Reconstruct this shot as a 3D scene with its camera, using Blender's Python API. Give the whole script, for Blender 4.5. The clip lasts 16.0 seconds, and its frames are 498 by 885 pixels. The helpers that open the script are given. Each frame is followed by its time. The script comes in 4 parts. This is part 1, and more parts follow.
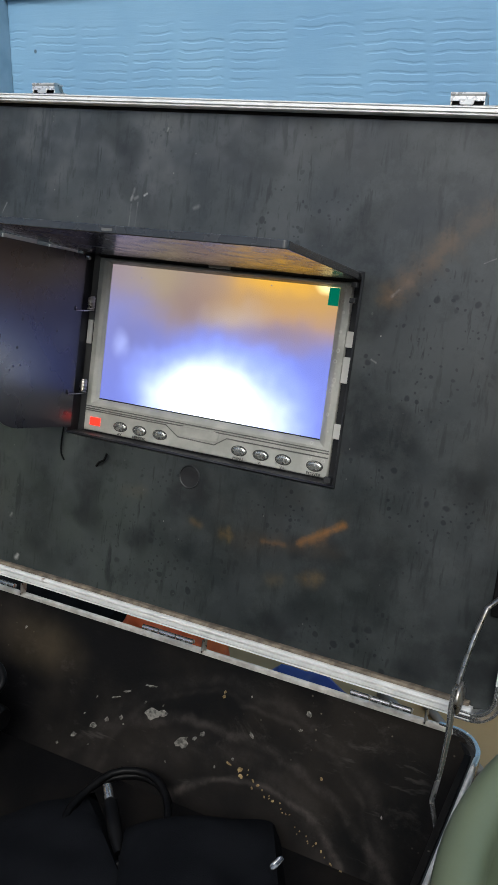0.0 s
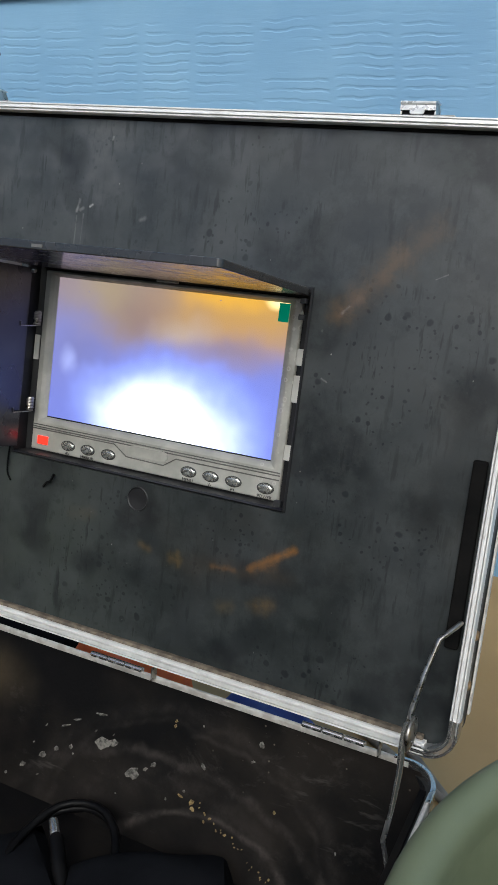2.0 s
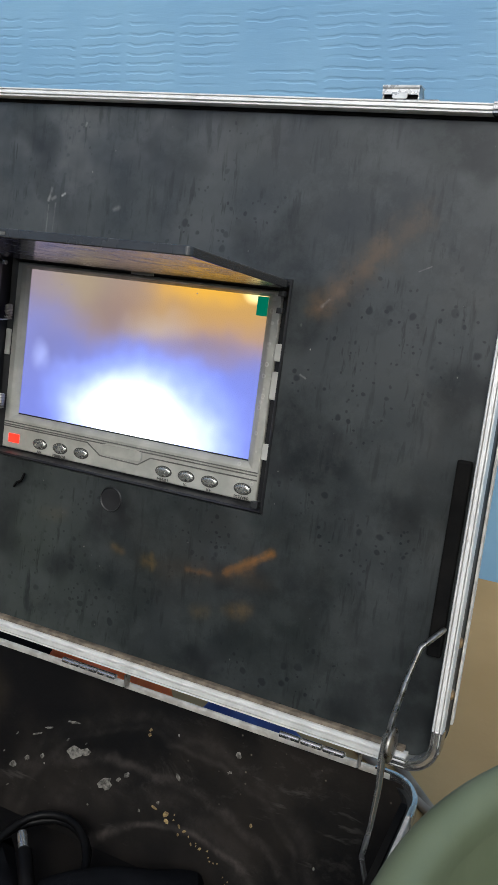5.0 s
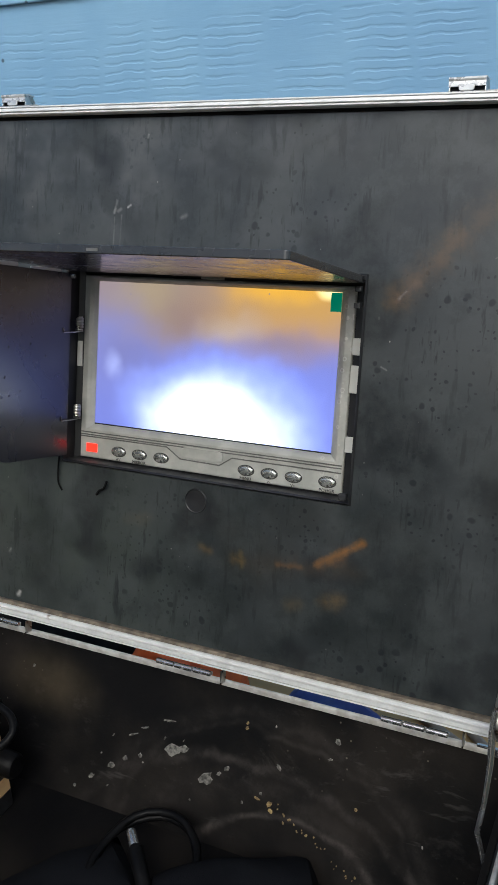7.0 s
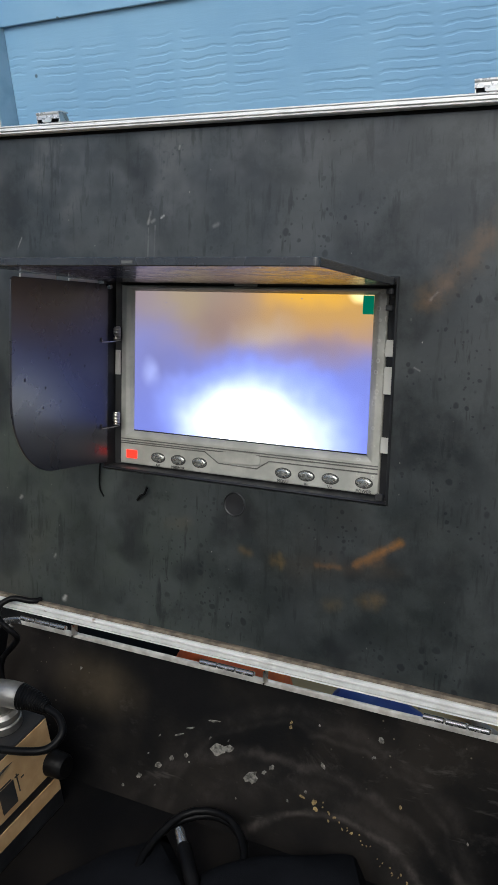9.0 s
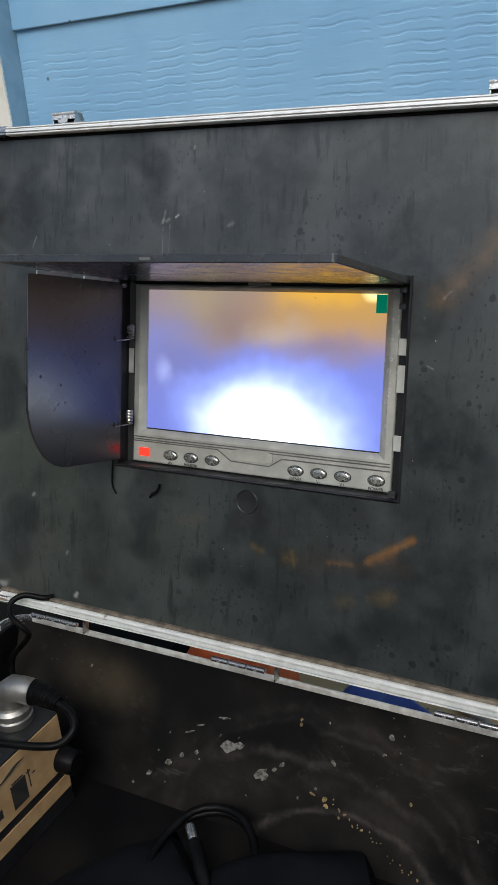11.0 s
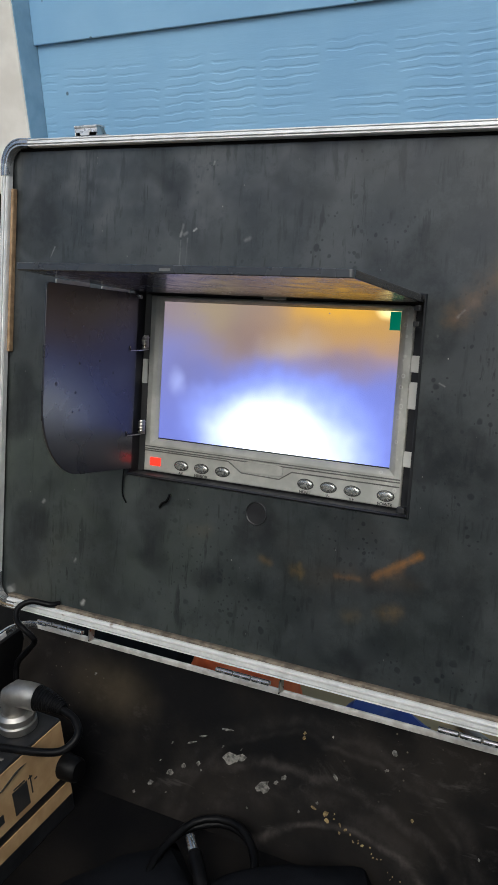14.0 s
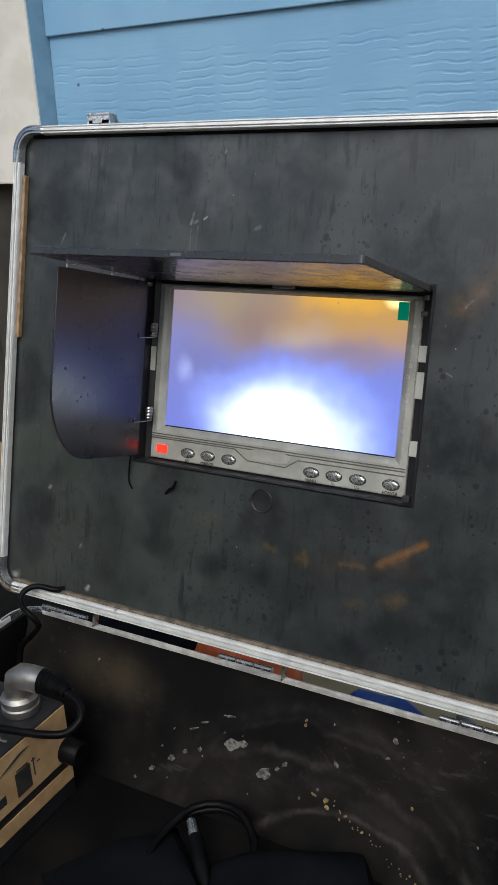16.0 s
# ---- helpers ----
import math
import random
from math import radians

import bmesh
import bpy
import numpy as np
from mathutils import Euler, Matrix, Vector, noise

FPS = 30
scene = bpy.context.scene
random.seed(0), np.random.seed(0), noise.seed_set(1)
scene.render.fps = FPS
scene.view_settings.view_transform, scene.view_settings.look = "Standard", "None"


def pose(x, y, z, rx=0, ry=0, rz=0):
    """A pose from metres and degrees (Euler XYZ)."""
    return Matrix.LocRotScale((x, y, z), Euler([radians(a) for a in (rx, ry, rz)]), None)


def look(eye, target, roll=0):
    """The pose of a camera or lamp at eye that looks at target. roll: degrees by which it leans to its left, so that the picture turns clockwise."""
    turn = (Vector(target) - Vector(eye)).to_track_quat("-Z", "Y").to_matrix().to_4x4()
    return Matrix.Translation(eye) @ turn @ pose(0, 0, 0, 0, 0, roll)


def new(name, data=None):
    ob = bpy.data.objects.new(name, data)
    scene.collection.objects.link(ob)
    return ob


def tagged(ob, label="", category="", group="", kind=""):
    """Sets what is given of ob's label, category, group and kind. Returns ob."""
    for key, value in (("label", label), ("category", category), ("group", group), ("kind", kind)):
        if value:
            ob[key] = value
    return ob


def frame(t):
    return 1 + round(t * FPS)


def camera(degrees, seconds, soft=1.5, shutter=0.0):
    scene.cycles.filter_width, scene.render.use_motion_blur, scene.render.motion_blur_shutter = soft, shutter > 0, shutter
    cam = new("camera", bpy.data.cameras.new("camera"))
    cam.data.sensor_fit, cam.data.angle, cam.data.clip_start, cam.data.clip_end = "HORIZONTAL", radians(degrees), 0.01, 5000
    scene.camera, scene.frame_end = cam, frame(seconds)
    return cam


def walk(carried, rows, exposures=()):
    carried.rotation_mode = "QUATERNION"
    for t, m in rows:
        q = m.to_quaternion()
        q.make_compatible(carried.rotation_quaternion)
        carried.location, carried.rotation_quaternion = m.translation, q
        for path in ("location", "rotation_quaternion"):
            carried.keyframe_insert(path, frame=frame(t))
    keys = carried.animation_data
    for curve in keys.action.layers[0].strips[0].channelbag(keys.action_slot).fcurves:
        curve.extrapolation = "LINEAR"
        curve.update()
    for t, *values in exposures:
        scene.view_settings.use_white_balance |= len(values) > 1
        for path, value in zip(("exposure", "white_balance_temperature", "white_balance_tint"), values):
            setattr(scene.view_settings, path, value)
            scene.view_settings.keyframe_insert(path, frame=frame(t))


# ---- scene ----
cam = camera(31.6, 16.0)
EXPOSURE, KELVIN, TINT = 0.05, 6100, 4
PATH = [
    (0, (0.0089, 0.0223, 0.3626), (-0.8487, 1.8067, 0.0814), 7.21),
    (0.5, (0.0101, 0.0269, 0.3644), (-0.8471, 1.8121, 0.0860), 7.23),
    (1, (0.0119, 0.0283, 0.3658), (-0.8435, 1.8145, 0.0872), 7.22),
    (1.5, (0.0124, 0.0330, 0.3676), (-0.8412, 1.8204, 0.0899), 7.24),
    (2, (0.0210, 0.0531, 0.3753), (-0.8211, 1.8454, 0.0964), 7.13),
    (2.5, (0.0299, 0.0660, 0.3842), (-0.8140, 1.8580, 0.1093), 6.94),
    (3, (0.0404, 0.0688, 0.3976), (-0.8304, 1.8485, 0.1238), 6.42),
    (3.5, (0.0403, 0.0686, 0.3951), (-0.8451, 1.8405, 0.1204), 6.23),
    (3.7, (0.0370, 0.0685, 0.3936), (-0.8460, 1.8401, 0.1178), 6.26),
    (5.8, (0.0, 0.077, 0.365), (-0.796, 1.891, 0.09), 7.4),
    (6, (-0.0084, 0.0741, 0.3705), (-0.7989, 1.8892, 0.0849), 6.49),
    (6.5, (-0.0137, 0.0555, 0.3706), (-0.8336, 1.8571, 0.0795), 4.74),
    (7, (-0.0122, 0.0470, 0.3723), (-0.8574, 1.8356, 0.0791), 3.45),
    (7.5, (-0.0098, 0.0422, 0.3716), (-0.8700, 1.8238, 0.0783), 2.57),
    (8, (-0.0100, 0.0407, 0.3725), (-0.8947, 1.8100, 0.0787), 2.01),
    (8.5, (-0.0103, 0.0424, 0.3730), (-0.9175, 1.8007, 0.0787), 1.77),
    (9, (-0.0075, 0.0409, 0.3750), (-0.9325, 1.7896, 0.0801), 1.67),
    (9.5, (-0.0101, 0.0390, 0.3731), (-0.9438, 1.7826, 0.0789), 1.65),
    (10, (-0.0104, 0.0375, 0.3717), (-0.9424, 1.7818, 0.0764), 1.65),
    (12.5, (-0.0114, 0.0318, 0.3683), (-0.9493, 1.7812, 0.1227), 2.89),
    (13, (-0.0102, 0.0319, 0.3661), (-0.9480, 1.7820, 0.1248), 3.14),
    (13.5, (-0.0099, 0.0281, 0.3656), (-0.9446, 1.7796, 0.1237), 3.31),
    (14, (-0.0127, 0.0273, 0.3672), (-0.9545, 1.7752, 0.1256), 3.51),
    (14.5, (-0.0145, 0.0265, 0.3634), (-0.9612, 1.7718, 0.1204), 3.57),
    (15, (-0.0134, 0.0262, 0.3628), (-0.9681, 1.7670, 0.1190), 3.73),
    (15.5, (-0.0111, 0.0265, 0.3624), (-0.9558, 1.7727, 0.1204), 4.09),
    (16, (-0.0126, 0.0227, 0.3605), (-0.9592, 1.7677, 0.1159), 4.43),
]
# Path in the lid's own axes (x along the hinge, y into the lid, z up the lid), turned upright and to true size.
SIZE, LEAN_BACK = 0.93, 15.0
SHIFT = Vector((0.274, -0.531, 0.133))
TURNED = pose(0, 0, 0, -LEAN_BACK)


def upright(p):
    return SIZE * (TURNED @ Vector(p) + SHIFT)


def placed(m):
    r = TURNED @ m
    r.translation = upright(m.translation)
    return r


walk(cam, [(t, placed(look(eye, target, roll))) for t, eye, target, roll in PATH], [(0, EXPOSURE + 0.05, KELVIN, TINT), (9.5, EXPOSURE + 0.02, KELVIN, TINT), (12.3, EXPOSURE - 0.08, KELVIN, TINT), (16, EXPOSURE - 0.08, KELVIN, TINT)])

# ---- daylight: overcast, from above and from the open side ----
world = bpy.data.worlds.new("sky")
scene.world = world
world.use_nodes = True
sky = world.node_tree.nodes.new("ShaderNodeTexSky")
sky.sky_type, sky.sun_disc = "NISHITA", False
sky.sun_elevation, sky.sun_rotation = radians(45), radians(162)
sky.air_density, sky.dust_density = 1.0, 4.0
world.node_tree.nodes["Background"].inputs["Strength"].default_value = 0.13
world.node_tree.links.new(sky.outputs[0], world.node_tree.nodes["Background"].inputs["Color"])
sun = new("sun", bpy.data.lights.new("sun", "SUN"))
sun.data.energy, sun.data.angle, sun.data.color = 1.45, radians(40), (1.0, 0.985, 0.96)
sun.matrix_world = look((1.1, -3.4, 3.5), (0, 0, 0))


# ---- materials ----
class Net:
    """A small writer of shader nodes."""

    def __init__(self, name):
        self.m = bpy.data.materials.new(name)
        self.m.use_nodes = True
        self.t = self.m.node_tree
        self.b = self.t.nodes["Principled BSDF"]
        self.co = self.t.nodes.new("ShaderNodeTexCoord").outputs["Object"]

    def set(self, sock, v):
        if isinstance(v, bpy.types.NodeSocket):
            self.t.links.new(v, sock)
        elif isinstance(v, (tuple, list)) and len(v) == 3 and sock.type == "RGBA":
            sock.default_value = (*v, 1)
        else:
            sock.default_value = v

    def math(self, op, a, b=0.0, c=0.0, clamp=False):
        n = self.t.nodes.new("ShaderNodeMath")
        n.operation, n.use_clamp = op, clamp
        for s, v in zip(n.inputs, (a, b, c)):
            self.set(s, v)
        return n.outputs[0]

    def vec(self, op, a, b=(0, 0, 0)):
        n = self.t.nodes.new("ShaderNodeVectorMath")
        n.operation = op
        self.set(n.inputs[0], a), self.set(n.inputs[1], b)
        return n.outputs["Value"] if op in ("LENGTH", "DISTANCE", "DOT_PRODUCT") else n.outputs[0]

    def noise(self, scale, detail=3.0, rough=0.55, at=None, warp=0.0):
        n = self.t.nodes.new("ShaderNodeTexNoise")
        self.set(n.inputs["Vector"], at or self.co)
        n.inputs["Scale"].default_value, n.inputs["Detail"].default_value = scale, detail
        n.inputs["Roughness"].default_value, n.inputs["Distortion"].default_value = rough, warp
        return n.outputs["Fac"]

    def cells(self, scale, at=None, rand=1.0):
        n = self.t.nodes.new("ShaderNodeTexVoronoi")
        self.set(n.inputs["Vector"], at or self.co)
        n.inputs["Scale"].default_value, n.inputs["Randomness"].default_value = scale, rand
        return n.outputs["Distance"], n.outputs["Color"]

    def tone(self, scale):
        n = self.t.nodes.new("ShaderNodeTexNoise")
        self.set(n.inputs["Vector"], self.co)
        n.inputs["Scale"].default_value = scale
        return n.outputs["Color"]

    def first(self, c):
        n = self.t.nodes.new("ShaderNodeSeparateColor")
        self.set(n.inputs[0], c)
        return n.outputs[0]

    def ramp(self, v, lo, hi, a=0.0, b=1.0, smooth=True):
        n = self.t.nodes.new("ShaderNodeMapRange")
        n.interpolation_type = "SMOOTHSTEP" if smooth else "LINEAR"
        for s, x in zip(n.inputs, (v, lo, hi, a, b)):
            self.set(s, x)
        return n.outputs[0]

    def mix(self, f, a, b):
        n = self.t.nodes.new("ShaderNodeMix")
        n.data_type = "RGBA"
        self.set(n.inputs[0], f), self.set(n.inputs[6], a), self.set(n.inputs[7], b)
        return n.outputs[2]

    def scaled(self, v):
        return self.vec("MULTIPLY", self.co, v)

    def xyz(self):
        n = self.t.nodes.new("ShaderNodeSeparateXYZ")
        self.t.links.new(self.co, n.inputs[0])
        return n.outputs

    def bump(self, h, strength=0.3, dist=0.001):
        n = self.t.nodes.new("ShaderNodeBump")
        n.inputs["Strength"].default_value, n.inputs["Distance"].default_value = strength, dist
        self.set(n.inputs["Height"], h)
        if self.b.inputs["Normal"].is_linked:
            self.t.links.new(self.b.inputs["Normal"].links[0].from_socket, n.inputs["Normal"])
        self.t.links.new(n.outputs[0], self.b.inputs["Normal"])

    def done(self, color, rough=0.5, metal=0.0, spec=0.5):
        self.set(self.b.inputs["Base Color"], color), self.set(self.b.inputs["Roughness"], rough)
        self.b.inputs["Metallic"].default_value = metal
        self.b.inputs["Specular IOR Level"].default_value = spec
        return self.m


def plain(name, a, b, rough=0.5, metal=0.0, scale=60, grain=900, relief=0.15, spec=0.5):
    """Two tones blended by noise, with fine relief and uneven gloss."""
    n = Net(name)
    f = n.ramp(n.noise(scale, 4), 0.35, 0.65)
    n.bump(n.noise(grain, 2), relief, 0.0003)
    return n.done(n.mix(f, a, b), n.ramp(n.noise(scale * 2.3, 3), 0.3, 0.7, rough - 0.08, rough + 0.08), metal, spec)


def segment(n, a, b, width, fuzz=0.5):
    """Mask of a stroke from a to b (x, z of the object's own axes), with ragged edges."""
    x, _, z = n.xyz()
    dx, dz = b[0] - a[0], b[1] - a[1]
    ll = dx * dx + dz * dz
    px, pz = n.math("SUBTRACT", x, a[0]), n.math("SUBTRACT", z, a[1])
    s = n.math("ADD", n.math("MULTIPLY", px, dx / ll), n.math("MULTIPLY", pz, dz / ll), clamp=True)
    ex, ez = n.math("SUBTRACT", px, n.math("MULTIPLY", s, dx)), n.math("SUBTRACT", pz, n.math("MULTIPLY", s, dz))
    d = n.math("SQRT", n.math("ADD", n.math("MULTIPLY", ex, ex), n.math("MULTIPLY", ez, ez)))
    d = n.math("ADD", d, n.math("MULTIPLY", n.math("SUBTRACT", n.noise(120, 5, 0.65), 0.5), width * 3 * fuzz))
    return n.math("MULTIPLY", n.ramp(d, width * 1.25, -width * 0.3), n.ramp(n.noise(210, 4, 0.7), 0.25, 0.6, 0.35, 1.0))


def lid_local(x, z):
    """Lid axes to the lid panel's own axes."""
    return (SIZE * (x - LID_MID[0]), SIZE * (z - LID_MID[1]))


LID_MID = (-0.2651, 0.3249)


def lid_panel_material():
    n = Net("worn black lid lining")
    x, y, z = n.xyz()
    base = n.mix(n.ramp(n.noise(11, 5, 0.6), 0.36, 0.66), (0.0080, 0.0105, 0.0118), (0.0205, 0.0252, 0.0270))
    # grey rub haze plus painted light falloff on the upper part, thickest towards one end
    rub_and_light = n.math("MULTIPLY", n.ramp(n.noise(15, 4, 0.58), 0.40, 0.62), n.ramp(n.math("ADD", z, n.math("MULTIPLY", n.noise(6, 3), 0.14)), 0.06, 0.20))
    base = n.mix(n.math("MULTIPLY", rub_and_light, n.ramp(x, 0.14, -0.12, 0.32, 0.8)), base, (0.092, 0.094, 0.093))
    # greenish film on the lower part
    film = n.math("MULTIPLY", n.ramp(n.noise(9, 4, 0.6, n.vec("ADD", n.co, (2.2, 0, 5.1))), 0.36, 0.62), n.ramp(x, 0.05, -0.13, 0.12, 0.9))
    base = n.mix(n.math("MULTIPLY", film, n.ramp(z, 0.06, -0.05)), base, (0.050, 0.060, 0.050))
    blot = n.ramp(n.noise(19, 1.5, 0.4, n.vec("ADD", n.co, (1.3, 0, 4.1))), 0.53, 0.62)
    base = n.mix(n.math("MULTIPLY", blot, 0.7), base, (0.0080, 0.0092, 0.0108))
    worn = n.ramp(n.noise(36, 8, 0.74, n.vec("ADD", n.co, (4.2, 0, 1.7))), 0.44, 0.62)
    base = n.mix(n.math("MULTIPLY", worn, 0.5), base, (0.044, 0.050, 0.049))
    sunk = n.ramp(n.noise(52, 6, 0.7, n.vec("ADD", n.co, (0.7, 0, 8.3))), 0.54, 0.66)
    base = n.mix(n.math("MULTIPLY", sunk, 0.5), base, (0.0085, 0.0105, 0.0120))
    mottle = n.ramp(n.noise(95, 6, 0.72), 0.38, 0.66)
    base = n.mix(n.math("MULTIPLY", mottle, 0.3), base, (0.030, 0.034, 0.034))
    drip = n.ramp(n.noise(62, 4, 0.6, n.scaled((2.6, 1, 0.42))), 0.55, 0.68)
    base = n.mix(n.math("MULTIPLY", drip, 0.5), base, (0.0085, 0.0100, 0.0115))
    thin = n.ramp(n.noise(150, 3, 0.6, n.scaled((2.2, 1, 0.35))), 0.60, 0.68)
    base = n.mix(n.math("MULTIPLY", thin, n.ramp(n.noise(12, 2), 0.42, 0.6, 0.0, 0.65)), base, (0.0065, 0.0078, 0.0095))
    warm = n.math("MULTIPLY", n.ramp(n.noise(9, 4, 0.6, n.vec("ADD", n.co, (7, 0, 2))), 0.54, 0.72), 0.2)
    base = n.mix(warm, base, (0.050, 0.040, 0.029))
    # dark drops and pale dust specks
    warp = n.vec("ADD", n.co, n.vec("MULTIPLY", n.vec("SUBTRACT", n.tone(90), (0.5, 0.5, 0.5)), (0.005, 0.005, 0.005)))
    drops = None
    for size, amount in ((95, 0.24), (160, 0.24), (290, 0.26)):
        d, c = n.cells(size, warp)
        one = n.math("MULTIPLY", n.ramp(d, amount, amount * 0.6), n.math("MULTIPLY", n.ramp(n.noise(13, 2), 0.42, 0.60), n.ramp(n.first(c), 0.52, 0.62)))
        drops = one if drops is None else n.math("MAXIMUM", drops, one)
    drops = n.math("MULTIPLY", drops, n.ramp(x, -0.10, 0.04, 0.35, 1.0))
    base = n.mix(n.math("MULTIPLY", drops, 0.65), base, (0.0062, 0.0080, 0.0110))
    for size, thr, gate in ((70, 0.055, 0.60), (150, 0.07, 0.62)):
        d2, c2 = n.cells(size, n.scaled((1, 1, 0.7)))
        dust = n.math("MULTIPLY", n.ramp(d2, thr, thr * 0.4), n.math("MULTIPLY", n.ramp(n.noise(15, 3), 0.46, 0.6), n.ramp(n.first(c2), gate, gate + 0.1)))
        base = n.mix(dust, base, (0.24, 0.23, 0.20))
    # rust: a long smear, an arc of dabs and a yellowish bloom
    rust = ((-0.146, 0.386), (-0.102, 0.433), 0.0105, 1.0, (0.046, 0.034, 0.022)), ((-0.150, 0.383), (-0.118, 0.418), 0.0065, 1.0, (0.068, 0.045, 0.025)), \
        ((-0.147, 0.384), (-0.139, 0.392), 0.0032, 0.5, (0.13, 0.085, 0.055)), \
        ((-0.183, 0.2310), (-0.157, 0.2475), 0.0031, 0.85, (0.20, 0.088, 0.018)), ((-0.180, 0.2315), (-0.170, 0.2370), 0.0045, 0.6, (0.12, 0.06, 0.02)), \
        ((-0.208, 0.2262), (-0.193, 0.2275), 0.0021, 0.6, (0.14, 0.068, 0.02)), ((-0.225, 0.2245), (-0.160, 0.2300), 0.0070, 0.25, (0.06, 0.04, 0.02)), \
        ((-0.236, 0.2255), (-0.230, 0.2235), 0.0040, 0.5, (0.13, 0.085, 0.028)), ((-0.232, 0.2300), (-0.231, 0.2205), 0.0020, 0.4, (0.13, 0.09, 0.03)), \
        ((-0.259, 0.2285), (-0.253, 0.2265), 0.0028, 0.4, (0.14, 0.085, 0.025)), \
        ((-0.177, 0.2095), (-0.169, 0.2120), 0.0058, 0.5, (0.12, 0.08, 0.032)), ((-0.200, 0.2040), (-0.193, 0.2050), 0.0050, 0.4, (0.10, 0.072, 0.03)), \
        ((-0.312, 0.237), (-0.300, 0.240), 0.0060, 0.25, (0.10, 0.075, 0.04))
    for a, b, w, amount, tone in rust:
        base = n.mix(n.math("MULTIPLY", segment(n, lid_local(*a), lid_local(*b), w, 0.7), amount), base, tone)
    chalk = ((-0.3318, 0.4275), (-0.3300, 0.4345), 0.0012, 0.45), ((-0.3290, 0.4285), (-0.3270, 0.4300), 0.0010, 0.25), ((-0.3318, 0.402), (-0.3314, 0.425), 0.0006, 0.18), ((-0.3270, 0.406), (-0.3264, 0.426), 0.0006, 0.16), \
        ((-0.3218, 0.4310), (-0.3200, 0.4322), 0.0009, 0.9), ((-0.284, 0.4250), (-0.281, 0.4265), 0.0015, 0.22), ((-0.4395, 0.4130), (-0.4360, 0.4200), 0.0006, 0.45), \
        ((-0.1475, 0.3840), (-0.1440, 0.3880), 0.0010, 0.3), ((-0.3995, 0.1705), (-0.3985, 0.1725), 0.0019, 0.7), \
        ((-0.4080, 0.2000), (-0.4070, 0.2020), 0.0014, 0.5), ((-0.4390, 0.2385), (-0.4380, 0.2400), 0.0014, 0.5), ((-0.4305, 0.2790), (-0.4295, 0.2810), 0.0014, 0.55), \
        ((-0.3095, 0.4715), (-0.3091, 0.4730), 0.0008, 0.5), ((-0.1545, 0.3470), (-0.1515, 0.3455), 0.0007, 0.3), ((-0.0990, 0.4065), (-0.0930, 0.4095), 0.0004, 0.2)
    for a, b, w, amount in chalk:
        base = n.mix(n.math("MULTIPLY", segment(n, lid_local(*a), lid_local(*b), w, 0.9), amount), base, (0.42, 0.41, 0.38))
    n.bump(n.noise(700, 2), 0.07, 0.0004)
    n.bump(n.noise(45, 4), 0.06, 0.001)
    rough = n.math("SUBTRACT", n.math("ADD", n.ramp(n.noise(22, 4), 0.3, 0.7, 0.30, 0.46), n.math("MULTIPLY", mottle, 0.06)), n.math("MULTIPLY", drops, 0.04))
    dull = n.math("MAXIMUM", n.math("MAXIMUM", n.math("MULTIPLY", drops, 0.32), n.math("MULTIPLY", drip, 0.15)), n.math("MAXIMUM", n.math("MULTIPLY", thin, 0.15), n.math("MULTIPLY", blot, 0.3)))
    m = n.done(base, rough)
    n.set(n.b.inputs["Specular IOR Level"], n.math("MULTIPLY_ADD", dull, -0.66, 0.73))
    return m


